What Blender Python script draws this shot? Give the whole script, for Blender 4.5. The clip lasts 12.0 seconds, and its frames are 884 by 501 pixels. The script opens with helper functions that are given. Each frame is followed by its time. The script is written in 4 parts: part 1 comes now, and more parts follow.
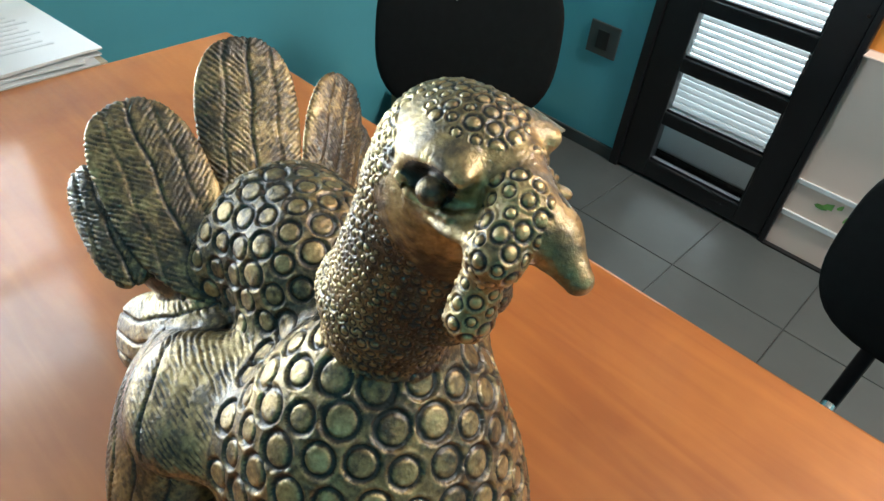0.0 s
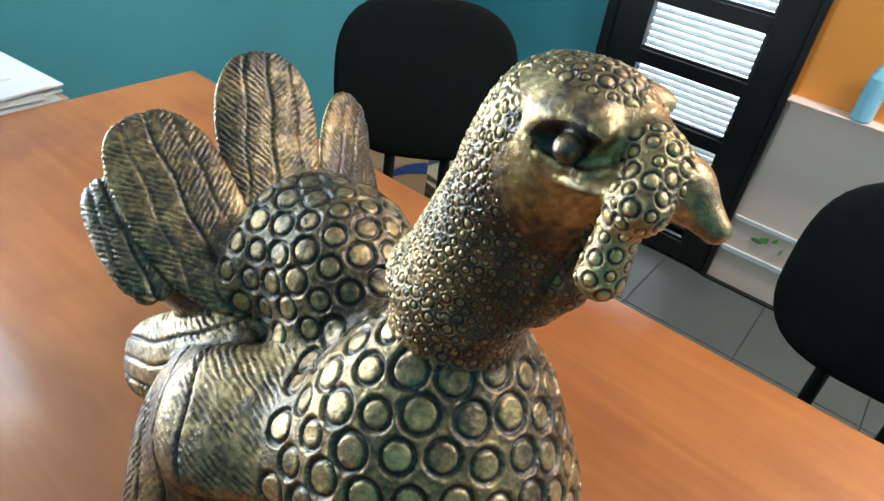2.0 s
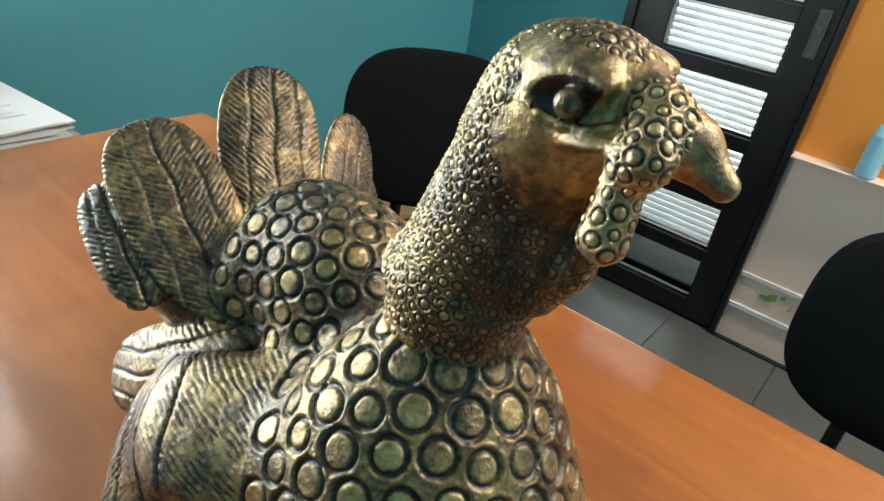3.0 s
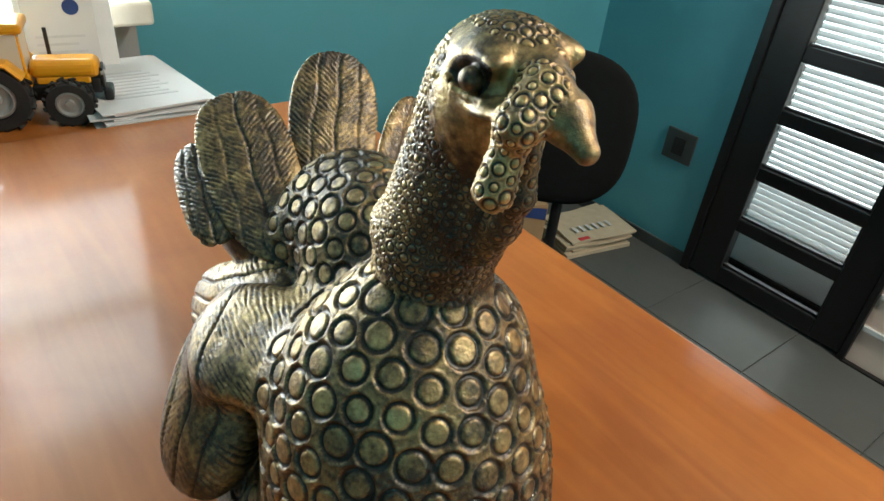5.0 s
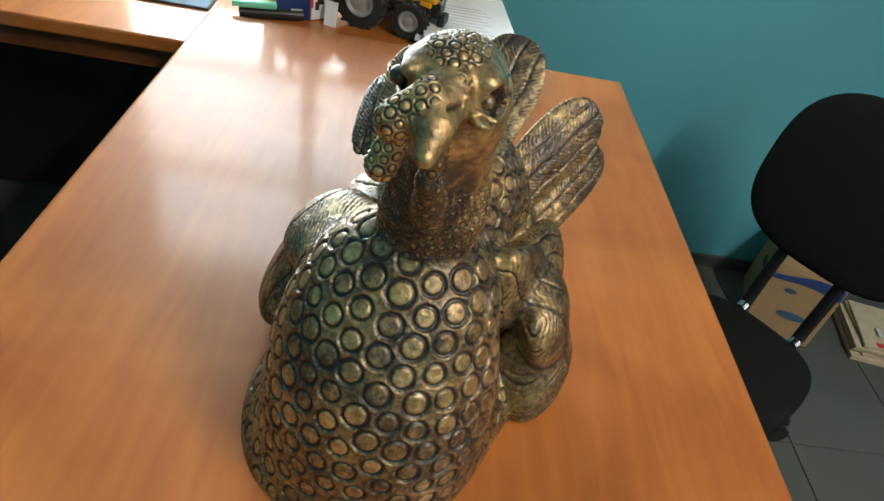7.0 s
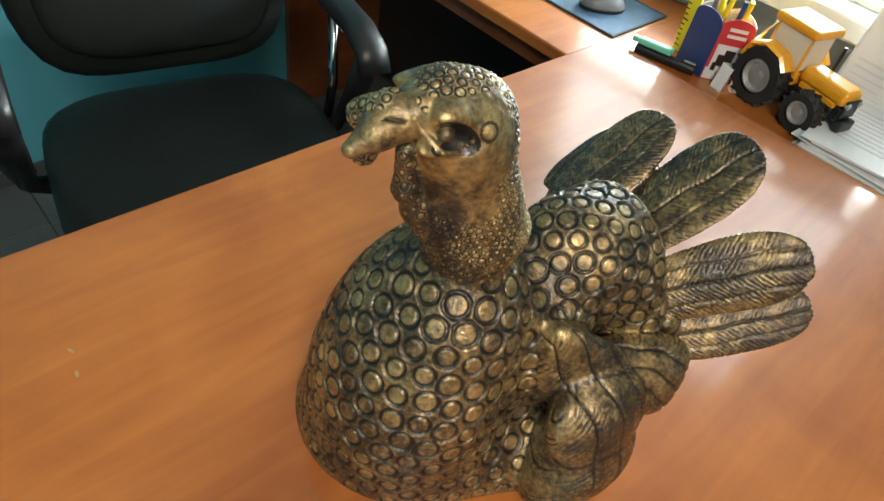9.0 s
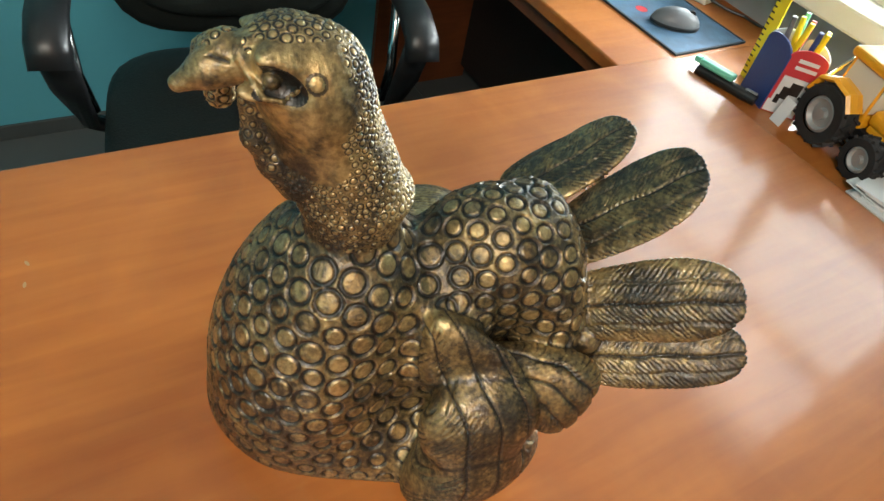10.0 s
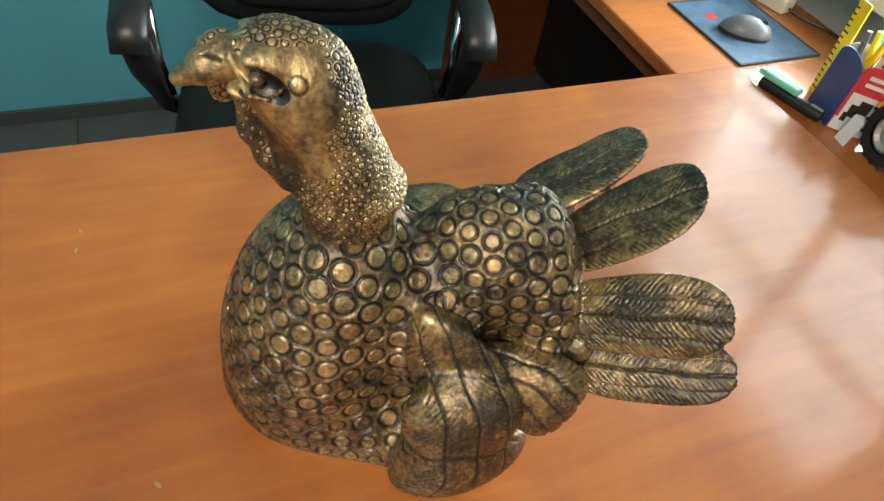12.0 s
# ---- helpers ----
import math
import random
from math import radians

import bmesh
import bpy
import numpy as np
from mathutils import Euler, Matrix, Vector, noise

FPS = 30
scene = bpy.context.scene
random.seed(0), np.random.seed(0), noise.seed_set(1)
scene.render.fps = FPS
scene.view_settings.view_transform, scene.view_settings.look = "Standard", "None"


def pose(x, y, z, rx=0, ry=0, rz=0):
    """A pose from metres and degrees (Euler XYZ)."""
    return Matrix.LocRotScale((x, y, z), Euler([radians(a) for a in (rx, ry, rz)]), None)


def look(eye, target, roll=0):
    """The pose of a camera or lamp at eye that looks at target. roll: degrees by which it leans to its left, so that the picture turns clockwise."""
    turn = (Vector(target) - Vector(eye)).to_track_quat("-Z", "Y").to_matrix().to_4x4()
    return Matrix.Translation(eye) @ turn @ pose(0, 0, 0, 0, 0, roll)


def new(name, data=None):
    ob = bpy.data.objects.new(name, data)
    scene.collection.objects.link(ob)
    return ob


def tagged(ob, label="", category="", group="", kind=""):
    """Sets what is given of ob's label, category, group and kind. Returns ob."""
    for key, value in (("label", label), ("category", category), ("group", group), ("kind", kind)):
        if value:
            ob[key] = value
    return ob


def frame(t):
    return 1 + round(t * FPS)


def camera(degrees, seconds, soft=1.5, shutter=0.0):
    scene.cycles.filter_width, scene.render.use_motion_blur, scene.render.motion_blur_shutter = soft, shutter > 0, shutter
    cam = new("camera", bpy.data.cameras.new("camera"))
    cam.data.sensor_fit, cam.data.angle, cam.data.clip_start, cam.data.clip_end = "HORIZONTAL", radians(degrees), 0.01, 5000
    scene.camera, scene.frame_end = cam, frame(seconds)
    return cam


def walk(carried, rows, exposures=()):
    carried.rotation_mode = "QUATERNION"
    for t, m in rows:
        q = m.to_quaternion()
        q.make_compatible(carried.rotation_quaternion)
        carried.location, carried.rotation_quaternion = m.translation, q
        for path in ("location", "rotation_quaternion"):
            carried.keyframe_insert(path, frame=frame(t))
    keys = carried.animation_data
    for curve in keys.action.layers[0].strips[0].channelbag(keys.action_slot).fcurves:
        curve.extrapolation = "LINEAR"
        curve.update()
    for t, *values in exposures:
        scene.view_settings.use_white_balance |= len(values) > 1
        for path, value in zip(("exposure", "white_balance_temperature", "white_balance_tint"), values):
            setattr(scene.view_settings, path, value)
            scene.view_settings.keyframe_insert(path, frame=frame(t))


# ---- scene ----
cam = camera(68.8, 12.0)
PATH = [
    (0, (-0.071, 0.018, 1.222), (1.069, 0.996, -0.099), 6.1),
    (0.5, (-0.09, 0.036, 1.225), (1.1, 0.899, -0.132), 3.8),
    (1, (-0.088, 0.06, 1.225), (1.14, 0.864, -0.134), 3.0),
    (1.5, (-0.095, 0.064, 1.222), (1.136, 0.864, -0.137), 4.5),
    (2, (-0.128, 0.052, 1.192), (1.214, 0.957, 0.018), 8.6),
    (2.5, (-0.134, 0.044, 1.162), (1.251, 0.999, 0.08), 9.8),
    (2.7, (-0.131, 0.042, 1.16), (1.265, 1.016, 0.111), 9.7),
    (4.3, (-0.137, 0.009, 1.157), (1.239, 1.082, 0.181), 4.7),
    (4.5, (-0.137, -0.003, 1.158), (1.215, 1.092, 0.171), 5.2),
    (5, (-0.112, -0.056, 1.178), (0.982, 1.229, 0.105), 6.4),
    (5.5, (-0.078, -0.113, 1.19), (0.671, 1.353, 0.055), 6.9),
    (6, (-0.032, -0.135, 1.201), (0.492, 1.387, 0.015), 11.3),
    (6.5, (-0.02, -0.145, 1.226), (0.442, 1.37, 0.005), 13.8),
    (7, (0.057, -0.167, 1.242), (0.231, 1.361, -0.037), 12.5),
    (7.5, (0.102, -0.183, 1.264), (-0.064, 1.301, -0.067), 11.7),
    (7.7, (0.12, -0.203, 1.277), (-0.206, 1.241, -0.068), 10.3),
    (9.3, (0.323, -0.036, 1.29), (-0.657, 0.981, -0.126), 12.6),
    (9.5, (0.347, -0.003, 1.289), (-0.671, 0.966, -0.133), 12.7),
    (10, (0.373, 0.034, 1.287), (-0.721, 0.897, -0.148), 13.3),
    (10.5, (0.388, 0.04, 1.292), (-0.739, 0.842, -0.152), 13.8),
    (11, (0.402, 0.065, 1.297), (-0.753, 0.795, -0.163), 12.9),
    (11.5, (0.406, 0.073, 1.31), (-0.77, 0.754, -0.158), 11.5),
    (12, (0.407, 0.082, 1.31), (-0.772, 0.736, -0.167), 11.0),
]
EXPOSURES = [(0, 0.28, 6400, 10), (1.5, 0.42, 5900, 10), (2.5, 0.17, 6650, 10), (4.5, 0.08, 7000, 10), (5.5, -0.02, 6900, 10), (7.5, 0.0, 6800, 10), (9.5, 0.06, 6850, 10), (12, 0.16, 6950, 10)]
walk(cam, [(t, look(eye, target, roll)) for t, eye, target, roll in PATH], EXPOSURES)

# ---------------------------------------------------------------- world and light
DESK, RETURN = 0.750, 0.738
WALL_E, WALL_N, WALL_W, WALL_S, CEIL = 1.79, 1.44, -1.42, -2.60, 2.70

world = bpy.data.worlds.new("world")
scene.world = world
world.use_nodes = True
sky = world.node_tree.nodes.new("ShaderNodeTexSky")
sky.sky_type, sky.sun_disc = "NISHITA", False
sky.sun_elevation, sky.sun_rotation = radians(40), radians(200)
world.node_tree.links.new(sky.outputs[0], world.node_tree.nodes["Background"].inputs[0])
world.node_tree.nodes["Background"].inputs[1].default_value = 0.10


def area_lamp(name, m, w, h, watts, colour):
    data = bpy.data.lights.new(name, "AREA")
    data.shape, data.size, data.size_y, data.energy, data.color = "RECTANGLE", w, h, watts, colour
    ob = new(name, data)
    ob.matrix_world = m
    return ob


WIN_X0, WIN_X1, WIN_Z0, WIN_Z1 = -0.72, 0.23, 0.86, 1.90
WIN_X, WIN_W, TRANSOM = (WIN_X0 + WIN_X1) / 2, WIN_X1 - WIN_X0, 1.08
area_lamp("window_daylight", look((WIN_X, WALL_N + 0.15, (WIN_Z0 + TRANSOM) / 2), (WIN_X, 0, (WIN_Z0 + TRANSOM) / 2 - 0.01)), WIN_W, TRANSOM - WIN_Z0, 34, (0.85, 0.94, 1.0))
area_lamp("window_daylight", look((WIN_X, WALL_N + 0.15, (TRANSOM + WIN_Z1) / 2), (WIN_X, 0, (TRANSOM + WIN_Z1) / 2 - 0.01)), WIN_W, WIN_Z1 - TRANSOM, 15, (0.85, 0.94, 1.0))
# assumed ceiling light, out of view, added to brighten room and bird
area_lamp("unseen_ceiling_fill", look((1.40, -1.00, CEIL - 0.09), (1.40, -1.00, 0)), 0.16, 1.15, 58, (1.0, 0.95, 0.87))

# ---------------------------------------------------------------- materials


def mat(name, colour, rough=0.6, metal=0.0, spread=0.12, scale=18.0, bump=0.15, fine=140.0, coat=0.0, spec=0.5):
    """A painted, moulded or woven surface: its colour wanders at two scales and it has a fine relief."""
    m = bpy.data.materials.new(name)
    m.use_nodes = True
    n, l = m.node_tree.nodes, m.node_tree.links
    b = n["Principled BSDF"]
    b.inputs["Roughness"].default_value, b.inputs["Metallic"].default_value = rough, metal
    b.inputs["Coat Weight"].default_value, b.inputs["Specular IOR Level"].default_value = coat, spec
    place = n.new("ShaderNodeTexCoord")
    big, small = n.new("ShaderNodeTexNoise"), n.new("ShaderNodeTexNoise")
    big.inputs["Scale"].default_value, big.inputs["Detail"].default_value = scale, 5
    small.inputs["Scale"].default_value, small.inputs["Detail"].default_value = fine, 3
    for t in (big, small):
        l.new(place.outputs["Object"], t.inputs["Vector"])
    mix = n.new("ShaderNodeMix")
    mix.data_type = "RGBA"
    mix.inputs[6].default_value = (*[c * (1 - spread) for c in colour], 1)
    mix.inputs[7].default_value = (*[min(1, c * (1 + spread)) for c in colour], 1)
    l.new(big.outputs["Fac"], mix.inputs[0])
    l.new(mix.outputs[2], b.inputs["Base Color"])
    wear = n.new("ShaderNodeMapRange")
    wear.inputs["To Min"].default_value, wear.inputs["To Max"].default_value = max(0.02, rough - 0.10), min(1, rough + 0.10)
    l.new(small.outputs["Fac"], wear.inputs["Value"])
    l.new(wear.outputs[0], b.inputs["Roughness"])
    relief = n.new("ShaderNodeBump")
    relief.inputs["Strength"].default_value, relief.inputs["Distance"].default_value = bump, 0.002
    l.new(small.outputs["Fac"], relief.inputs["Height"])
    l.new(relief.outputs[0], b.inputs["Normal"])
    return m


def wood(name, light, dark, rough, coat, stretch=(9, 0.8, 9)):
    """Varnished veneer with its grain along y."""
    m = mat(name, light, rough, bump=0.03, coat=coat)
    n, l = m.node_tree.nodes, m.node_tree.links
    b = n["Principled BSDF"]
    place = n.new("ShaderNodeTexCoord")
    size = n.new("ShaderNodeMapping")
    size.inputs["Scale"].default_value = stretch
    l.new(place.outputs["Object"], size.inputs["Vector"])
    grain, cloud = n.new("ShaderNodeTexNoise"), n.new("ShaderNodeTexNoise")
    grain.inputs["Scale"].default_value, grain.inputs["Detail"].default_value, grain.inputs["Distortion"].default_value = 7, 9, 0.6
    cloud.inputs["Scale"].default_value, cloud.inputs["Detail"].default_value, cloud.inputs["Distortion"].default_value = 6, 6, 0.8
    l.new(size.outputs[0], grain.inputs["Vector"])
    l.new(place.outputs["Object"], cloud.inputs["Vector"])
    ramp = n.new("ShaderNodeValToRGB")
    ramp.color_ramp.elements[0].position, ramp.color_ramp.elements[1].position = 0.35, 0.66
    ramp.color_ramp.elements[0].color, ramp.color_ramp.elements[1].color = (*dark, 1), (*light, 1)
    both = n.new("ShaderNodeMath")
    both.operation = "MULTIPLY_ADD"
    both.inputs[1].default_value = 0.62
    l.new(cloud.outputs["Fac"], both.inputs[0])
    half = n.new("ShaderNodeMath")
    half.operation = "MULTIPLY"
    half.inputs[1].default_value = 0.38
    l.new(grain.outputs["Fac"], half.inputs[0])
    l.new(half.outputs[0], both.inputs[2])
    l.new(both.outputs[0], ramp.inputs[0])
    l.new(ramp.outputs[0], b.inputs["Base Color"])
    b.inputs["Coat Roughness"].default_value = 0.11
    b.inputs["Specular IOR Level"].default_value = 0.35
    ripple, wave = n.new("ShaderNodeTexNoise"), n.new("ShaderNodeBump")
    ripple.inputs["Scale"].default_value, ripple.inputs["Detail"].default_value = 38, 4
    wave.inputs["Strength"].default_value, wave.inputs["Distance"].default_value = 0.10, 0.002
    l.new(place.outputs["Object"], ripple.inputs["Vector"])
    l.new(ripple.outputs["Fac"], wave.inputs["Height"])
    l.new(wave.outputs[0], b.inputs["Coat Normal"])
    return m


def bronze():
    """Worn bronze-gold. Patina stays black in the grooves; seams, throat, sockets and tail root are set darker too."""
    m = bpy.data.materials.new("antique_bronze")
    m.use_nodes = True
    n, l = m.node_tree.nodes, m.node_tree.links
    b = n["Principled BSDF"]
    old = n.new("ShaderNodeAttribute")
    old.attribute_name = "patina_and_tone"
    place = n.new("ShaderNodeTexCoord")
    cloud, fleck = n.new("ShaderNodeTexNoise"), n.new("ShaderNodeTexNoise")
    cloud.inputs["Scale"].default_value, cloud.inputs["Detail"].default_value = 26, 6
    fleck.inputs["Scale"].default_value, fleck.inputs["Detail"].default_value = 240, 6
    for t in (cloud, fleck):
        l.new(place.outputs["Object"], t.inputs["Vector"])

    def calc(kind, a, c):
        k = n.new("ShaderNodeMath")
        k.operation = kind
        for socket, value in zip(k.inputs, (a, c)):
            if isinstance(value, (int, float)):
                socket.default_value = value
            else:
                l.new(value, socket)
        return k.outputs[0]

    scar, pit = n.new("ShaderNodeTexNoise"), n.new("ShaderNodeTexNoise")
    scar.inputs["Scale"].default_value, scar.inputs["Detail"].default_value, scar.inputs["Roughness"].default_value = 95, 5, 0.65
    pit.inputs["Scale"].default_value, pit.inputs["Detail"].default_value, pit.inputs["Roughness"].default_value = 620, 4, 0.7
    for t in (scar, pit):
        l.new(place.outputs["Object"], t.inputs["Vector"])
    stain = calc("MULTIPLY", calc("SUBTRACT", cloud.outputs["Fac"], 0.5), 1.05)
    grit = calc("ADD", calc("MULTIPLY", calc("SUBTRACT", fleck.outputs["Fac"], 0.5), 0.82), calc("MULTIPLY", calc("SUBTRACT", scar.outputs["Fac"], 0.5), 0.65))
    depth = calc("ADD", calc("ADD", old.outputs["Fac"], stain), grit)
    ramp = n.new("ShaderNodeValToRGB")
    e = ramp.color_ramp.elements
    e[0].position, e[0].color = 0.05, (0.56, 0.42, 0.19, 1)
    e[1].position, e[1].color = 0.85, (0.010, 0.009, 0.007, 1)
    for at, c in ((0.32, (0.28, 0.200, 0.085, 1)), (0.58, (0.072, 0.053, 0.027, 1))):
        x = e.new(at)
        x.color = c
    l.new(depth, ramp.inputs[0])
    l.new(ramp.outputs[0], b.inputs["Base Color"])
    shine = n.new("ShaderNodeMapRange")
    shine.inputs["To Min"].default_value, shine.inputs["To Max"].default_value = 0.33, 0.52
    l.new(depth, shine.inputs["Value"])
    l.new(shine.outputs[0], b.inputs["Roughness"])
    hard = n.new("ShaderNodeMapRange")
    hard.inputs["To Min"].default_value, hard.inputs["To Max"].default_value = 0.82, 0.45
    l.new(depth, hard.inputs["Value"])
    l.new(hard.outputs[0], b.inputs["Metallic"])
    last = None
    for tex, strength, depth_m in ((scar, 0.50, 0.0020), (fleck, 0.55, 0.0012), (pit, 0.45, 0.0007)):
        relief = n.new("ShaderNodeBump")
        relief.inputs["Strength"].default_value, relief.inputs["Distance"].default_value = strength, depth_m
        l.new(tex.outputs["Fac"], relief.inputs["Height"])
        if last is not None:
            l.new(last.outputs[0], relief.inputs["Normal"])
        last = relief
    l.new(last.outputs[0], b.inputs["Normal"])
    l.new(last.outputs[0], b.inputs["Coat Normal"])
    b.inputs["Coat Weight"].default_value, b.inputs["Coat Roughness"].default_value = 0.9, 0.12
    return m


def glass(name, tint=(0.9, 0.95, 0.95)):
    m = bpy.data.materials.new(name)
    m.use_nodes = True
    b = m.node_tree.nodes["Principled BSDF"]
    b.inputs["Base Color"].default_value = (*tint, 1)
    b.inputs["Transmission Weight"].default_value, b.inputs["Roughness"].default_value, b.inputs["IOR"].default_value = 1, 0.02, 1.45
    return m


def glow(name, colour, power):
    m = bpy.data.materials.new(name)
    m.use_nodes = True
    b = m.node_tree.nodes["Principled BSDF"]
    b.inputs["Base Color"].default_value = (*colour, 1)
    b.inputs["Emission Color"].default_value, b.inputs["Emission Strength"].default_value = (*colour, 1), power
    return m


BRONZE = bronze()
TEAL = mat("teal_wall_paint", (0.084, 0.355, 0.428), 0.55, spread=0.16, scale=2.2, bump=0.12, fine=60)
BEIGE = mat("beige_wall_paint", (0.80, 0.63, 0.54), 0.5, spread=0.08, scale=3, bump=0.1, fine=50)
ORANGE = mat("orange_wall_paint", (0.80, 0.29, 0.045), 0.5, spread=0.08, scale=3, bump=0.1, fine=50)
WHITE = mat("white_ceiling_paint", (0.78, 0.77, 0.73), 0.8, spread=0.05, scale=3)
TILE = mat("grey_floor_tile", (0.084, 0.090, 0.087), 0.48, spread=0.22, scale=5, bump=0.03, fine=40, spec=0.35)
GROUT = mat("dark_grout", (0.068, 0.073, 0.071), 0.9)
SKIRT = mat("dark_grey_skirting", (0.055, 0.065, 0.065), 0.5)
DESKWOOD = wood("orange_brown_desk_veneer", (0.435, 0.144, 0.027), (0.295, 0.084, 0.015), 0.50, 0.72)
EDGEWOOD = wood("dark_desk_edge", (0.20, 0.060, 0.020), (0.11, 0.032, 0.012), 0.35, 0.3)
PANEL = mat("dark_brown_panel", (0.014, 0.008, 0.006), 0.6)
BLACKSTEEL = mat("black_door_enamel", (0.008, 0.008, 0.009), 0.38, bump=0.05)
BLACKCLOTH = mat("black_chair_cloth", (0.008, 0.009, 0.009), 0.95, spread=0.3, scale=60, bump=0.6, fine=900, spec=0.15)
BLACKPLASTIC = mat("black_plastic", (0.012, 0.013, 0.014), 0.38, bump=0.08)
LEATHER = mat("dark_green_black_leather", (0.008, 0.011, 0.010), 0.55, spread=0.3, scale=14, bump=0.35, fine=260, spec=0.25)
CHROME = mat("chrome", (0.70, 0.70, 0.70), 0.14, metal=1.0, bump=0.0)
RUBBER = mat("black_rubber", (0.014, 0.014, 0.015), 0.7, bump=0.3)
RIM = mat("dull_silver_rim", (0.42, 0.43, 0.43), 0.42, metal=0.5)
YELLOW = mat("tractor_yellow_plastic", (0.80, 0.36, 0.015), 0.34, bump=0.02, coat=0.3)
BRIGHTYELLOW = mat("bright_yellow_plastic", (0.85, 0.68, 0.02), 0.4)
CARD = mat("brown_cardboard", (0.36, 0.235, 0.125), 0.85, spread=0.12, scale=12, bump=0.3, fine=300)
PAPER = mat("white_paper", (0.66, 0.68, 0.69), 0.8, spread=0.04, scale=8, bump=0.05)
NEWS = mat("yellowed_newsprint", (0.52, 0.44, 0.32), 0.85, spread=0.2, scale=30)
INK = mat("pale_grey_ink", (0.58, 0.60, 0.62), 0.8)
BLUE = mat("blue_card", (0.022, 0.055, 0.200), 0.45)
RED = mat("red_card", (0.52, 0.035, 0.045), 0.45)
MINT = mat("mint_green_plastic", (0.16, 0.58, 0.42), 0.4)
PADBLUE = mat("blue_mouse_mat", (0.045, 0.110, 0.190), 0.7, spread=0.8, scale=26, bump=0.3, fine=700)
PADEDGE = mat("dark_mat_edge", (0.02, 0.03, 0.04), 0.8)
GREYPLASTIC = mat("grey_plastic", (0.13, 0.14, 0.15), 0.32)
CREAM = mat("cream_window_enamel", (0.66, 0.62, 0.52), 0.45, spread=0.06)
GREYWALL = mat("grey_plaster", (0.36, 0.37, 0.36), 0.7, spread=0.1, scale=5)
SLAT = mat("white_blind_slat", (0.82, 0.84, 0.84), 0.45)
PANE = glass("clear_glass")
CYAN = mat("pale_cyan_plastic", (0.30, 0.62, 0.78), 0.25)
GREENLEAF = mat("green_leaf_paint", (0.10, 0.26, 0.06), 0.6)
DAY = glow("daylight_backdrop", (0.86, 0.95, 1.0), 4.0)

# ---------------------------------------------------------------- mesh helpers


def part(name, bm, material, parent=None, label="", m=None, smooth=False):
    """Links a bmesh as one mesh object, under a thing or under a part."""
    me = bpy.data.meshes.new(name)
    bmesh.ops.recalc_face_normals(bm, faces=bm.faces)
    bm.to_mesh(me)
    bm.free()
    me.materials.append(material)
    if smooth:
        for p in me.polygons:
            p.use_smooth = True
    ob = new(name, me)
    if parent is not None:
        ob.parent = parent
    if m is not None:
        ob.matrix_basis = m
    return tagged(ob, label) if label else ob


def thing(name, m, label, category, group="", kind=""):
    ob = new(name)
    ob.empty_display_size = 0.05
    ob.matrix_basis = m
    return tagged(ob, label, category, group, kind)


def box(x0, x1, y0, y1, z0, z1, bevel=0.0, segments=2):
    bm = bmesh.new()
    bmesh.ops.create_cube(bm, size=1, matrix=Matrix.Translation(((x0 + x1) / 2, (y0 + y1) / 2, (z0 + z1) / 2)) @ Matrix.Diagonal((x1 - x0, y1 - y0, z1 - z0, 1)))
    if bevel:
        bmesh.ops.bevel(bm, geom=bm.edges[:], offset=bevel, segments=segments, affect="EDGES", profile=0.5)
    return bm


def join(*parts):
    bm = bmesh.new()
    for p in parts:
        me = bpy.data.meshes.new("tmp")
        p.to_mesh(me)
        p.free()
        bm.from_mesh(me)
        bpy.data.meshes.remove(me)
    return bm


def rod(a, b, ra, rb=None, sides=16, caps=True):
    a, b = Vector(a), Vector(b)
    bm = bmesh.new()
    m = Matrix.Translation((a + b) / 2) @ (b - a).to_track_quat("Z", "Y").to_matrix().to_4x4()
    bmesh.ops.create_cone(bm, cap_ends=caps, segments=sides, radius1=ra, radius2=ra if rb is None else rb, depth=(b - a).length, matrix=m)
    return bm


def tube(points, radius, sides=10, flat=1.0):
    """A bent tube through the points, flattened across by flat."""
    pts = [Vector(p) for p in points]
    bm, rings = bmesh.new(), []
    for i, p in enumerate(pts):
        d = (pts[min(i + 1, len(pts) - 1)] - pts[max(i - 1, 0)]).normalized()
        q = d.to_track_quat("Z", "Y")
        rings.append([bm.verts.new(p + q @ Vector((radius * math.cos(2 * math.pi * k / sides), flat * radius * math.sin(2 * math.pi * k / sides), 0))) for k in range(sides)])
    for r, s in zip(rings, rings[1:]):
        for k in range(sides):
            bm.faces.new((r[k], r[(k + 1) % sides], s[(k + 1) % sides], s[k]))
    bm.faces.new(rings[0][::-1])
    bm.faces.new(rings[-1])
    return bm


def turned(profile, sides=32, caps=True):
    """A lathe body round z from (radius, height) pairs."""
    bm, rings = bmesh.new(), []
    for r, z in profile:
        rings.append([bm.verts.new((r * math.cos(2 * math.pi * k / sides), r * math.sin(2 * math.pi * k / sides), z)) for k in range(sides)])
    for r, s in zip(rings, rings[1:]):
        for k in range(sides):
            bm.faces.new((r[k], r[(k + 1) % sides], s[(k + 1) % sides], s[k]))
    if caps:
        bm.faces.new(rings[0][::-1])
        bm.faces.new(rings[-1])
    return bm


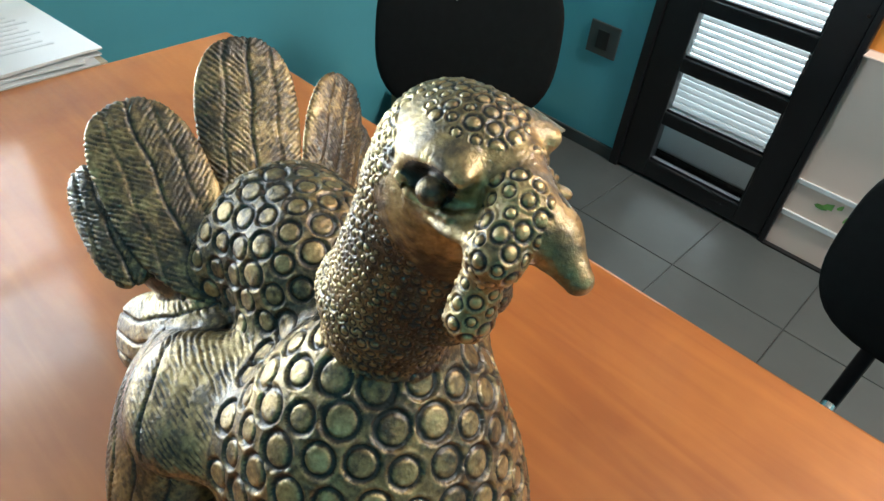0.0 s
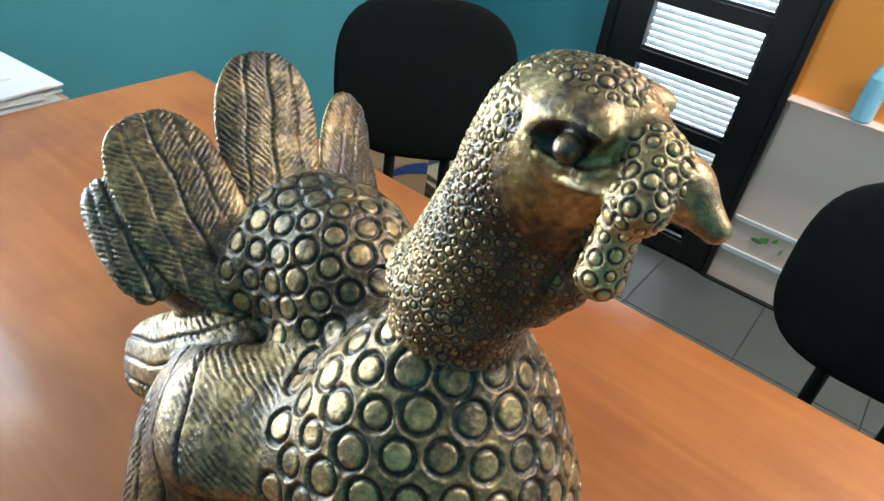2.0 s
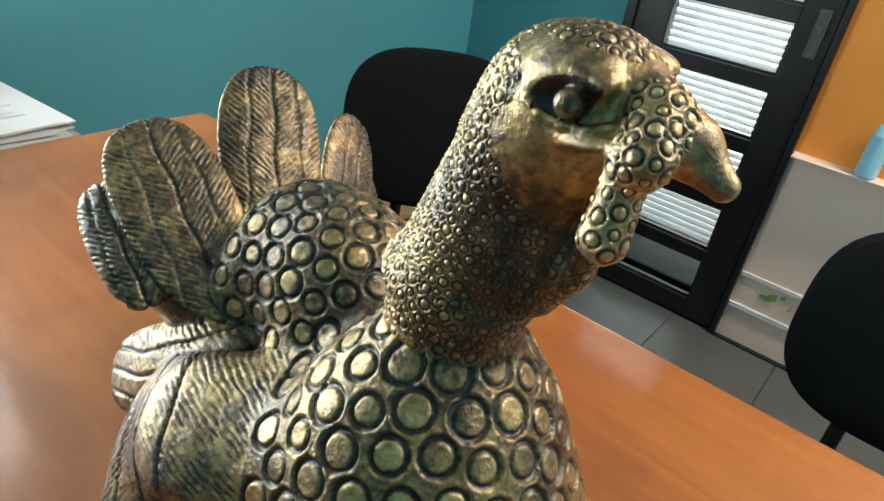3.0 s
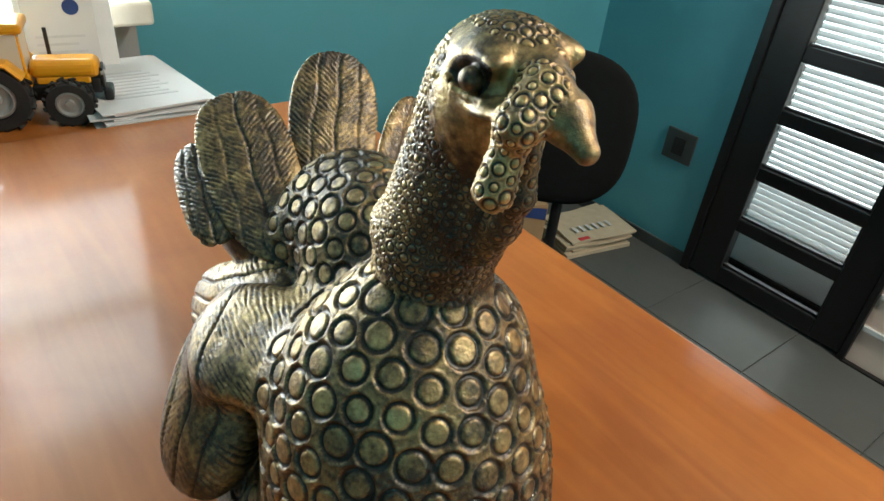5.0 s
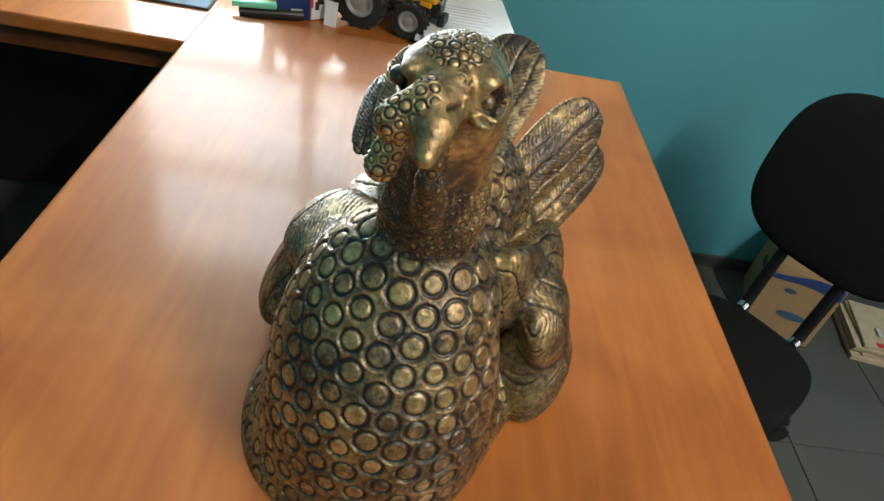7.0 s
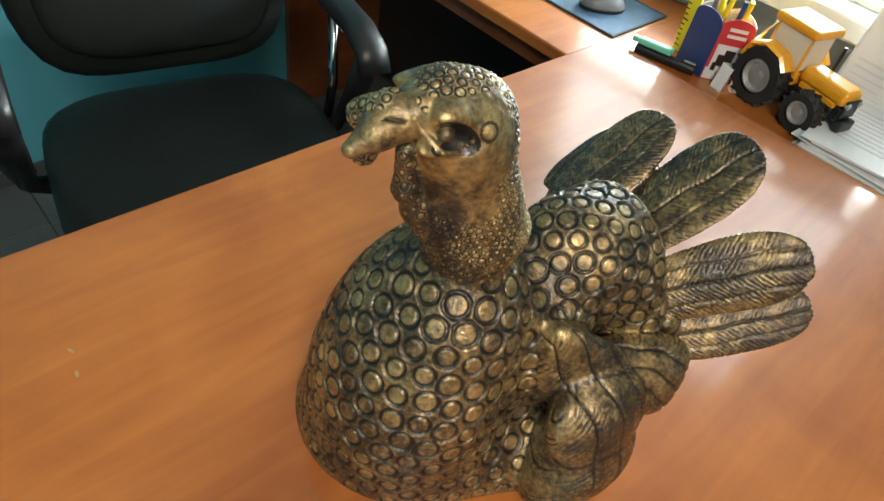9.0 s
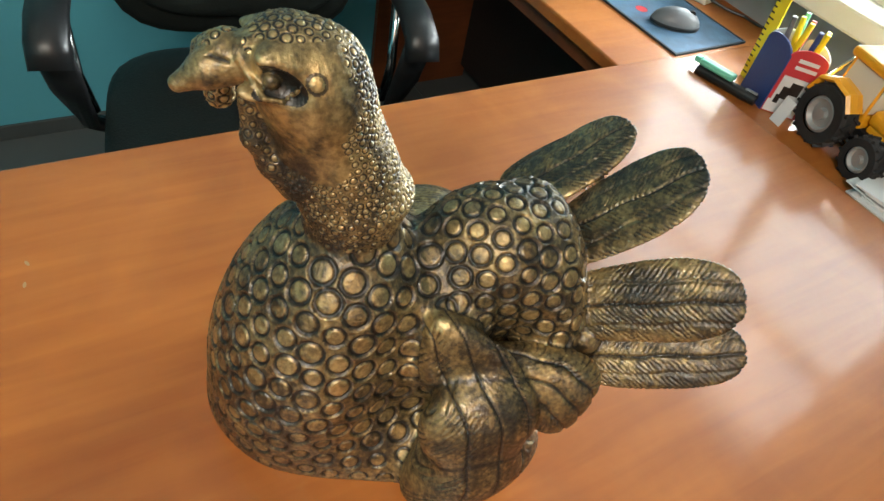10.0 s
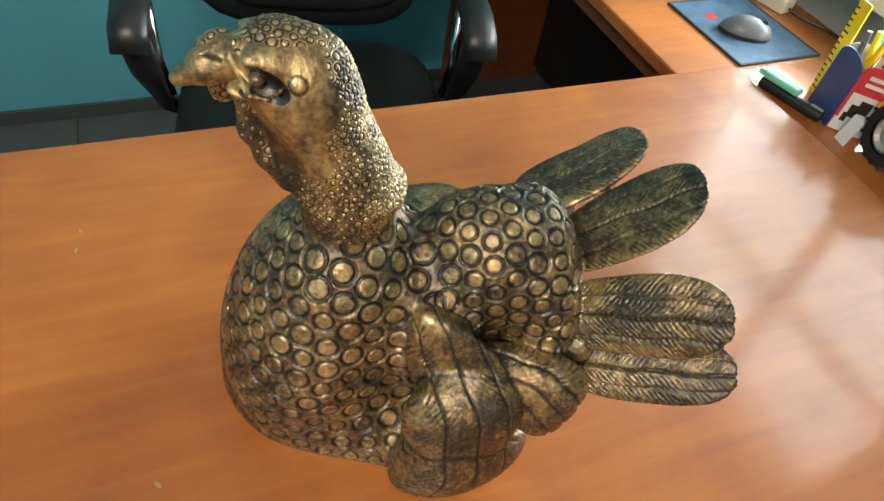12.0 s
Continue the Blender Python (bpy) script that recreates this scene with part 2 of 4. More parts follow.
def cushion(w, h, d, p=4.0, bulge=0.35, n=28, bow=0.0):
    """An upholstered pad: a rounded square w by h in x and z, d thick, domed on both sides and bowed along x."""
    bm, rows = bmesh.new(), []
    rings = 9
    for side in (1, -1):
        layer = []
        for j in range(rings + 1):
            s = math.sin(math.pi / 2 * j / rings)
            t = math.cos(math.pi / 2 * j / rings)
            ring = []
            for k in range(n * 2):
                a = math.pi * k / n
                c, e = math.cos(a), math.sin(a)
                r = (abs(c) ** p + abs(e) ** p) ** (-1 / p)
                x, z = s * r * c * w / 2, s * r * e * h / 2
                y = side * d / 2 * (t ** bulge if t > 0 else 0) + bow * x * x
                ring.append((x, y, z))
            layer.append(ring)
        rows.append(layer)
    verts = {}

    def v(p):
        key = tuple(round(c, 6) for c in p)
        if key not in verts:
            verts[key] = bm.verts.new(p)
        return verts[key]

    for layer in rows:
        for r, s in zip(layer, layer[1:]):
            for k in range(n * 2):
                quad = []
                for q in (r[k], r[(k + 1) % (2 * n)], s[(k + 1) % (2 * n)], s[k]):
                    if v(q) not in quad:
                        quad.append(v(q))
                if len(quad) > 2:
                    try:
                        bm.faces.new(quad)
                    except ValueError:
                        pass
    return bm


def structure(name, bm, material, label=""):
    ob = part(name, bm, material)
    return tagged(ob, label, "", "", "structure")


# ---------------------------------------------------------------- the room
W = 0.14
structure("floor", box(WALL_W - W, WALL_E + W, WALL_S - W, WALL_N + W, -0.10, -0.004), GROUT, "grey tiled office floor with dark joints")
structure("ceiling", box(WALL_W - W, WALL_E + W, WALL_S - W, WALL_N + W, CEIL, CEIL + 0.1), WHITE, "plain white painted ceiling")
structure("wall_west", box(WALL_W - W, WALL_W, WALL_S, WALL_N, 0, CEIL), TEAL, "unseen wall, assumed teal to dim reflections behind the office chair")
# never in view; teal assumed so the bird's front reflects less
structure("unseen_wall_south", box(WALL_W - W, WALL_E + W, WALL_S - W, WALL_S, 0, CEIL), TEAL, "unseen wall, assumed teal to dim reflections")
# north wall with the window opening
structure("wall_north", join(box(WALL_W - W, WIN_X0, WALL_N, WALL_N + W, 0, CEIL), box(WIN_X1, WALL_E + W, WALL_N, WALL_N + W, 0, CEIL),
                             box(WIN_X0, WIN_X1, WALL_N, WALL_N + W, 0, WIN_Z0), box(WIN_X0, WIN_X1, WALL_N, WALL_N + W, WIN_Z1, CEIL)), TEAL, "unseen wall, assumed teal to dim reflections with a window opening")
# east wall with the door opening
DOOR_Y0, DOOR_Y1, DOOR_Z = 0.310, 0.855, 2.06
structure("wall_east", join(box(WALL_E, WALL_E + W, DOOR_Y1, WALL_N, 0, CEIL), box(WALL_E, WALL_E + W, DOOR_Y0, DOOR_Y1, DOOR_Z, CEIL)), TEAL, "unseen wall, assumed teal to dim reflections beside the black door")
structure("wall_east_lower", box(WALL_E, WALL_E + W, -0.70, DOOR_Y0, 0, 0.625), BEIGE, "pinkish beige painted lower wall")
structure("wall_east_upper", box(WALL_E + 0.003, WALL_E + W, -0.70, DOOR_Y0, 0.625, CEIL), ORANGE, "bright orange painted upper wall")
# out of view, added in white for pale reflections in the bronze
structure("unseen_wall_east_rear", box(WALL_E, WALL_E + W, WALL_S, -0.70, 0, CEIL), WHITE, "unseen white wall added for pale reflections")
structure("outside_step", box(WALL_E + 0.20, WALL_E + 0.50, 0.25, 0.95, 0.0, 0.20, 0.01), GREYWALL, "grey concrete step outside the door")
structure("trim", join(box(WALL_E - 0.006, WALL_E, -0.70, DOOR_Y0 - 0.008, 0.225, 0.240, 0.002), box(WALL_E - 0.008, WALL_E, -0.70, DOOR_Y0 - 0.008, 0.115, 0.132, 0.002)), PAPER, "two pale ledges along the beige wall")
structure("threshold_line", box(WALL_E - 0.022, WALL_E - 0.004, WALL_S, DOOR_Y0, 0.0, 0.006, 0.001), BLACKSTEEL, "dark joint along the foot of the wall")
for k in range(5):
    leafy = bmesh.new()
    bmesh.ops.create_circle(leafy, cap_ends=True, segments=7, radius=0.012 + 0.004 * (k % 2), matrix=pose(WALL_E - 0.002, 0.215 - 0.025 * k, 0.185 + 0.012 * (k % 3), 0, 90, 25 * k) @ Matrix.Diagonal((0.7, 1.6, 1, 1)))
    structure("trim", leafy, GREENLEAF, "flaked green paint mark on the wall")
structure("baseboard", box(WALL_E - 0.010, WALL_E, DOOR_Y1 + 0.003, WALL_N - 0.012, 0, 0.045, 0.002), SKIRT, "dark grey skirting")
structure("baseboard", box(WIN_X1, WALL_E, WALL_N - 0.010, WALL_N, 0, 0.045, 0.002), SKIRT, "dark grey skirting")
structure("baseboard", box(WALL_W, WALL_W + 0.010, WALL_S, WALL_N, 0, 0.045, 0.002), SKIRT, "dark grey skirting")

# window: cream steel frame, bars, panes, sill
win = thing("window_1", pose(0, 0, 0), "cream steel window with several panes over the side desk", "window", kind="structure")
for x in (WIN_X0, -0.235, WIN_X1 - 0.045):
    part("frame_bar", box(x, x + 0.045, WALL_N + 0.01, WALL_N + 0.06, WIN_Z0 + 0.001, WIN_Z1 - 0.001, 0.004), CREAM, win)
for z in (WIN_Z0, 1.065, 1.42, WIN_Z1 - 0.04):
    part("frame_rail", box(WIN_X0 + 0.002, WIN_X1 - 0.002, WALL_N + 0.014, WALL_N + 0.056, z, z + 0.038, 0.004), CREAM, win)
for x0, x1 in ((WIN_X0 + 0.045, -0.235), (-0.19, WIN_X1 - 0.045)):
    pane = part("pane", box(x0, x1, WALL_N + 0.034, WALL_N + 0.038, WIN_Z0 + 0.03, WIN_Z1 - 0.03), PANE, win)
    pane.visible_shadow = False
part("sill", join(box(WIN_X0 - 0.03, WIN_X1 + 0.02, WALL_N - 0.13, WALL_N + 0.012, WIN_Z0 - 0.045, WIN_Z0, 0.006), box(WIN_X0 - 0.03, WIN_X1 + 0.02, WALL_N - 0.05, WALL_N - 0.02, WIN_Z0 - 0.001, WIN_Z0 + 0.014, 0.003)), CREAM, win)
structure("wall_under_window", box(WIN_X0, WIN_X1 + 0.01, WALL_N - 0.02, WALL_N - 0.003, 0, WIN_Z0 - 0.047), GREYWALL, "bare grey plaster below the window sill")

# door: black steel leaf with five glazed panes and a blind behind it
door = thing("door_1", pose(0, 0, 0), "black steel door with glazed panes and white blind", "door", kind="structure")
PANES = [(0.074 + 0.1805 * k, 0.211 + 0.1805 * k) for k in range(10)]
PY0, PY1 = 0.416, 0.741
X0, X1 = WALL_E - 0.012, WALL_E + 0.036
part("stile", box(X0, X1, DOOR_Y0 + 0.012, PY0, 0.012, DOOR_Z - 0.012, 0.004), BLACKSTEEL, door)
part("stile", box(X0, X1, PY1, DOOR_Y1 - 0.012, 0.012, DOOR_Z - 0.012, 0.004), BLACKSTEEL, door)
edges = [0.012] + [z for p in PANES for z in p] + [DOOR_Z - 0.012]
for z0, z1 in zip(edges[::2], edges[1::2]):
    part("rail", box(X0 + 0.002, X1 - 0.002, PY0 - 0.001, PY1 + 0.001, z0, z1, 0.003), BLACKSTEEL, door)
for z0, z1 in PANES:
    p = part("pane", box(X1 - 0.014, X1 - 0.010, PY0, PY1, z0, z1), PANE, door)
    p.visible_shadow = False
    part("glazing_bead", join(box(X0 + 0.012, X0 + 0.022, PY0, PY1, z0, z0 + 0.008), box(X0 + 0.012, X0 + 0.022, PY0 - 0.001, PY0 + 0.007, z0 + 0.008, z1)), BLACKSTEEL, door)
part("frame", join(box(WALL_E - 0.020, WALL_E + 0.05, DOOR_Y0 - 0.006, DOOR_Y0 + 0.012, 0, DOOR_Z, 0.003), box(WALL_E - 0.020, WALL_E + 0.05, DOOR_Y1 - 0.012, DOOR_Y1 + 0.020, 0, DOOR_Z, 0.003),
                   box(WALL_E - 0.020, WALL_E + 0.05, DOOR_Y0, DOOR_Y1, DOOR_Z - 0.012, DOOR_Z + 0.02, 0.003)), BLACKSTEEL, door)
lock = part("lock", join(box(X0 - 0.008, X0, 0.345, 0.375, 0.86, 0.98, 0.003), rod((X0 - 0.03, 0.36, 0.93), (X0, 0.36, 0.93), 0.008)), SKIRT, door)
part("bolt", rod((X0 - 0.004, 0.335, 0.70), (X0, 0.335, 0.70), 0.005), CHROME, door)
blind = thing("venetian_blind", pose(0, 0, 0), "white horizontal slat blind hanging behind the door panes", "blind")
slat_mesh = box(-0.001, 0.001, -0.21, 0.21, -0.0085, 0.0085)
slat_data = bpy.data.meshes.new("slat")
slat_mesh.to_mesh(slat_data)
slat_mesh.free()
slat_data.materials.append(SLAT)
for k in range(86):
    s = new("slat", slat_data)
    s.parent = blind
    s.matrix_basis = pose(WALL_E + 0.085, 0.58, 0.245 + 0.0205 * k, 0, 38, 0)
part("head_rail", box(WALL_E + 0.07, WALL_E + 0.10, 0.38, 0.82, 1.99, 2.02, 0.003), SLAT, blind)
structure("backdrop", box(WALL_E + 0.55, WALL_E + 0.56, -0.6, 1.6, 0.22, 2.4), DAY, "pale daylight outside the door")

# dark vent plate on the east wall
vent = thing("wall_socket", pose(WALL_E, 1.020, 0.390), "dark grey square blank socket plate on teal wall", "socket")
part("plate", box(-0.008, 0, -0.056, 0.056, -0.053, 0.053, 0.003), SKIRT, vent)
part("insert", box(-0.012, -0.007, -0.022, 0.022, -0.030, 0.030, 0.002), BLACKPLASTIC, vent)

# assumed batten for the added ceiling light, never in view
lampcase = thing("assumed_ceiling_batten", pose(1.40, -1.00, CEIL, 0, 0, 90), "assumed white batten on the ceiling, out of view", "lamp")
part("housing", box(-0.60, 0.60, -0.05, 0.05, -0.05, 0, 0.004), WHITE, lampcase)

# ---------------------------------------------------------------- desks
desk = thing("desk", pose(0, 0, 0), "orange-brown varnished wooden office desk with rounded edge", "desk")
part("desktop", box(-0.322, 0.458, -0.85, 1.000, DESK - 0.030, DESK, 0.007, 3), DESKWOOD, desk)
part("side_panel", box(-0.29, 0.43, -0.80, -0.775, 0, DESK - 0.030), EDGEWOOD, desk)
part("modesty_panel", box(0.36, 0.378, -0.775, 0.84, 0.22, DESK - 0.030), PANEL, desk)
part("leg", box(0.30, 0.42, 0.78, 0.84, 0, DESK - 0.030, 0.004), EDGEWOOD, desk)
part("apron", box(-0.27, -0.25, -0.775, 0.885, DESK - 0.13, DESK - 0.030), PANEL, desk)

side = thing("side_desk", pose(0, 0, 0), "orange-brown wooden side desk below the window", "desk")
part("desktop", join(box(-1.405, -0.324, 0.880, 1.335, RETURN - 0.026, RETURN, 0.004), box(-0.326, 0.242, 1.003, 1.335, RETURN - 0.026, RETURN, 0.004)), DESKWOOD, side)
part("front_rail", box(-1.405, -0.30, 0.915, 0.935, RETURN - 0.075, RETURN - 0.026), EDGEWOOD, side)
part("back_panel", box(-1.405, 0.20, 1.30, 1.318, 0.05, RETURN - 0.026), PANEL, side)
part("side_panel", box(0.205, 0.225, 1.02, 1.318, 0, RETURN - 0.026), EDGEWOOD, side)
part("side_panel", box(-1.400, -1.380, 0.940, 1.318, 0, RETURN - 0.026), EDGEWOOD, side)

for x, y, turn in ((-0.166, -0.050, 20), (-0.138, -0.055, -10), (0.147, 0.002, 35)):
    scuff = bmesh.new()
    bmesh.ops.create_circle(scuff, cap_ends=True, segments=9, radius=1, matrix=pose(x, y, DESK + 0.0003, 0, 0, turn) @ Matrix.Diagonal((0.0042, 0.0017, 1, 1)))
    part("scuff", scuff, CARD, desk)


# ---------------------------------------------------------------- chairs


def visitor_chair(m, label, back=0.630):
    """A task chair: domed pads, two flat back bars bent under the seat, gas column and five-star base. It faces +y of its own frame."""
    ch = thing("office_chair", m, label, "chair", "black cloth office chairs")
    part("backrest", cushion(0.420, 0.375, 0.060, 2.9, 0.45, bow=0.25), BLACKCLOTH, ch, m=pose(0, -0.245, back, 9, 0, 0), smooth=True)
    part("back_shell", cushion(0.412, 0.360, 0.034, 2.9, 0.4, bow=0.25), BLACKPLASTIC, ch, m=pose(0, -0.268, back - 0.002, 9, 0, 0), smooth=True)
    part("seat", cushion(0.34, 0.38, 0.070, 3.0, 0.4), BLACKCLOTH, ch, m=pose(0, 0.030, 0.270, 90, 0, 0), smooth=True)
    for x in (-0.068, 0.068):
        bar = part("back_bar", tube([(x, -0.250, 0.56), (x, -0.222, 0.44), (x, -0.200, 0.33), (x, -0.190, 0.270), (x, -0.160, 0.245), (x, 0.02, 0.242)], 0.0135, 8, 0.5), BLACKSTEEL, ch, smooth=True)
        part("bolt", rod((x, -0.208, 0.282), (x, -0.176, 0.268), 0.013), CHROME, bar)
    part("mechanism", box(-0.10, 0.10, -0.08, 0.14, 0.210, 0.252, 0.008), BLACKPLASTIC, ch)
    part("column", join(rod((0, 0.03, 0.10), (0, 0.03, 0.18), 0.026), rod((0, 0.03, 0.17), (0, 0.03, 0.22), 0.014)), BLACKPLASTIC, ch)
    for k in range(5):
        a = radians(72 * k + 20)
        x, y = math.cos(a), math.sin(a)
        arm = part("base_arm", tube([(0.02 * x, 0.03 + 0.02 * y, 0.13), (0.15 * x, 0.03 + 0.15 * y, 0.11), (0.27 * x, 0.03 + 0.27 * y, 0.075)], 0.022, 8, 0.7), BLACKPLASTIC, ch, smooth=True)
        part("caster", join(rod((0.27 * x - 0.018 * y, 0.03 + 0.27 * y + 0.018 * x, 0.027), (0.27 * x - 0.004 * y, 0.03 + 0.27 * y + 0.004 * x, 0.027), 0.027),
                            rod((0.27 * x + 0.004 * y, 0.03 + 0.27 * y - 0.004 * x, 0.027), (0.27 * x + 0.018 * y, 0.03 + 0.27 * y - 0.018 * x, 0.027), 0.027)), BLACKPLASTIC, arm)
    return ch


visitor_chair(pose(0.824, 0.780, 0, 0, 0, 130), "black cloth swivel chair beside cardboard boxes, facing the desk", 0.620)
visitor_chair(pose(0.800, -0.118, 0, 0, 0, 90), "black cloth swivel chair drawn up to the desk", 0.590)

# big armchair behind the desk
boss = thing("executive_chair", pose(-0.755, 0.342, 0, 0, 0, -101), "dark leather swivel armchair with chrome arm posts", "chair")
part("seat", cushion(0.54, 0.52, 0.130, 4.0, 0.45), LEATHER, boss, m=pose(0, 0.06, 0.455, 90, 0, 0), smooth=True)
part("backrest", cushion(0.52, 0.66, 0.120, 4.5, 0.45, bow=0.15), LEATHER, boss, m=pose(0, -0.24, 0.86, 10, 0, 0), smooth=True)
part("lumbar_pad", cushion(0.42, 0.30, 0.060, 4.0, 0.5), LEATHER, boss, m=pose(0, -0.165, 0.74, 10, 0, 0), smooth=True)
for x in (-0.31, 0.31):
    arm = part("armrest", tube([(x, -0.23, 0.690), (x, -0.10, 0.705), (x, 0.06, 0.700), (x, 0.115, 0.682), (x, 0.138, 0.645)], 0.034, 12, 0.55), BLACKPLASTIC, boss, smooth=True)
    part("arm_post", tube([(x, -0.06, 0.69), (x, -0.05, 0.52), (x * 0.95, -0.04, 0.44)], 0.011, 10), CHROME, arm, smooth=True)
    part("arm_bracket", tube([(x, 0.11, 0.67), (x, 0.06, 0.56), (x * 0.98, -0.01, 0.44), (x * 0.7, -0.02, 0.40)], 0.030, 10, 0.5), BLACKPLASTIC, arm, smooth=True)
part("column", rod((0, 0, 0.12), (0, 0, 0.40), 0.030), BLACKPLASTIC, boss)
for k in range(5):
    a = radians(72 * k)
    x, y = math.cos(a), math.sin(a)
    arm = part("base_arm", tube([(0.02 * x, 0.02 * y, 0.12), (0.16 * x, 0.16 * y, 0.10), (0.29 * x, 0.29 * y, 0.075)], 0.026, 8, 0.7), BLACKPLASTIC, boss, smooth=True)
    part("caster", rod((0.29 * x - 0.016 * y, 0.29 * y + 0.016 * x, 0.028), (0.29 * x + 0.016 * y, 0.29 * y - 0.016 * x, 0.028), 0.028), BLACKPLASTIC, arm)

# ---------------------------------------------------------------- boxes and magazines on the floor


def oval(cx, cz, w, h, m):
    bm = bmesh.new()
    bmesh.ops.create_circle(bm, cap_ends=True, segments=24, radius=1, matrix=m @ pose(cx, -0.002, cz, 90, 0, 0) @ Matrix.Diagonal((w, h, 1, 1)))
    return bm


CW, CD, CH = 0.190, 0.240, 0.232
carton = thing("cardboard_box", pose(1.265, 1.266, 0, 0, 0, -22), "brown cardboard box with wavy blue printed band and ovals", "box")
part("body", box(-CW / 2, CW / 2, -CD / 2, CD / 2, 0, CH, 0.003), CARD, carton)
part("flap", box(-CW / 2, CW / 2, -CD / 2 + 0.002, -0.002, CH, CH + 0.004), CARD, carton)
part("flap", box(-CW / 2, CW / 2, 0.002, CD / 2 - 0.002, CH, CH + 0.004), CARD, carton)
front, flank = pose(0, -CD / 2, 0), pose(-CW / 2, 0, 0, 0, 0, -90)
part("printed_oval", oval(0.01, 0.085, 0.040, 0.013, front), PADBLUE, carton)
part("printed_oval", oval(-0.03, 0.165, 0.016, 0.008, front), PADBLUE, carton)
part("hand_hole", oval(0.0, 0.150, 0.036, 0.016, flank), PADEDGE, carton)
band = bmesh.new()
wavy = [(x, 0.205 + 0.008 * math.sin(26 * x + 1), 0.014 + 0.006 * math.sin(17 * x)) for x in np.linspace(-CW / 2 + 0.004, CW / 2 - 0.004, 22)]
low, top = [band.verts.new((x, -CD / 2 - 0.002, z - w)) for x, z, w in wavy], [band.verts.new((x, -CD / 2 - 0.002, z + w)) for x, z, w in wavy]
for k in range(21):
    band.faces.new((low[k], low[k + 1], top[k + 1], top[k]))
part("printed_band", band, BLUE, carton, "wavy blue printed band")

rng = random.Random(4)
pile = thing("magazine_stack", pose(1.600, 1.178, 0, 0, 0, -9), "untidy stack of yellowed magazines on the floor", "magazines")
for k in range(7):
    leafs = bmesh.new()
    bmesh.ops.create_grid(leafs, x_segments=14, y_segments=8, size=1, matrix=Matrix.Diagonal((0.140, 0.098, 1, 1)))
    lift = 0.0035 if k > 3 else 0.001
    solid = bmesh.ops.extrude_face_region(leafs, geom=leafs.faces[:])
    for v in [g for g in solid["geom"] if isinstance(g, bmesh.types.BMVert)]:
        v.co.z += 0.0070
    for v in leafs.verts:
        v.co.z += 0.0085 * k + lift * (1 + math.sin(23 * v.co.x + k) * math.cos(19 * v.co.y + 2 * k)) + 0.010 * max(0.0, v.co.x - 0.09) * k
    part("magazine", leafs, NEWS, pile, m=pose(rng.uniform(-0.014, 0.014), rng.uniform(-0.012, 0.012), 0, 0, 0, rng.uniform(-6, 6)))
for i in range(6):
    part("cover_print", box(-0.085 + 0.030 * i, -0.072 + 0.030 * i, -0.055, -0.020, 0.0662, 0.0690, 0.0004), INK, pile)
part("cover_picture", box(-0.10, -0.055, -0.098, -0.080, 0.0580, 0.0640, 0.001), RED, pile)

# ---------------------------------------------------------------- on the side desk


def wheel(parent, r, w, m, lugs):
    hub = part("wheel", turned([(r * 0.60, -w / 2), (r * 0.93, -w / 2), (r, -w * 0.32), (r, w * 0.32), (r * 0.93, w / 2), (r * 0.60, w / 2)], 40, False), RUBBER, parent, m=m)
    for k in range(lugs):
        a = 2 * math.pi * k / lugs
        for s in (-1, 1):
            part("lug", box(-0.0022, 0.0022, -w * 0.24, w * 0.24, -0.0022, 0.0030), RUBBER, hub,
                 m=Matrix.Rotation(a + (0.5 * math.pi * 2 / lugs if s > 0 else 0), 4, "Z") @ Matrix.Translation((r, 0, s * w * 0.24)) @ Matrix.Rotation(math.pi / 2, 4, "Y") @ Matrix.Rotation(math.pi / 2 + s * 0.6, 4, "Z"))
    part("rim", turned([(r * 0.60, -w * 0.38), (r * 0.58, w * 0.40), (r * 0.50, w * 0.44), (r * 0.42, w * 0.22), (r * 0.20, w * 0.20), (r * 0.17, w * 0.42), (r * 0.06, w * 0.42)], 32), RIM, hub)
    return hub


tractor = thing("toy_tractor", pose(-0.002, 1.104, RETURN, 0, 0, -15), "yellow toy tractor with black lugged tyres and silver rims", "toy tractor")
RW, FW = 0.050, 0.035
for y, flip in ((-0.040, 90), (0.052, -90)):
    wheel(tractor, RW, 0.034, pose(-0.045, y, RW, flip, 0, 0), 16)
for y, flip in ((-0.034, 90), (0.044, -90)):
    wheel(tractor, FW, 0.026, pose(0.052, y, FW, flip, 0, 0), 14)
part("chassis", join(box(-0.065, 0.085, -0.014, 0.026, 0.032, 0.058, 0.004), box(0.030, 0.100, -0.010, 0.022, 0.040, 0.066, 0.004)), BLACKPLASTIC, tractor)
part("bonnet", join(box(0.002, 0.100, -0.017, 0.029, 0.066, 0.096, 0.012, 4), box(0.010, 0.085, -0.014, 0.026, 0.058, 0.070, 0.003)), YELLOW, tractor, smooth=False)
part("grille", box(0.099, 0.104, -0.012, 0.024, 0.050, 0.082, 0.002), BLACKPLASTIC, tractor)
for y in (-0.008, 0.020):
    part("headlight", rod((0.100, y, 0.074), (0.106, y, 0.074), 0.005), RIM, tractor)
part("cab_floor", box(-0.075, 0.004, -0.024, 0.036, 0.055, 0.078, 0.004), YELLOW, tractor)
for y, o in ((-0.042, -1), (0.054, 1)):
    part("mudguard", tube([(-0.092, y, 0.070), (-0.082, y, 0.094), (-0.055, y, 0.106), (-0.020, y, 0.100), (-0.002, y, 0.080)], 0.017, 8, 0.35), YELLOW, tractor)
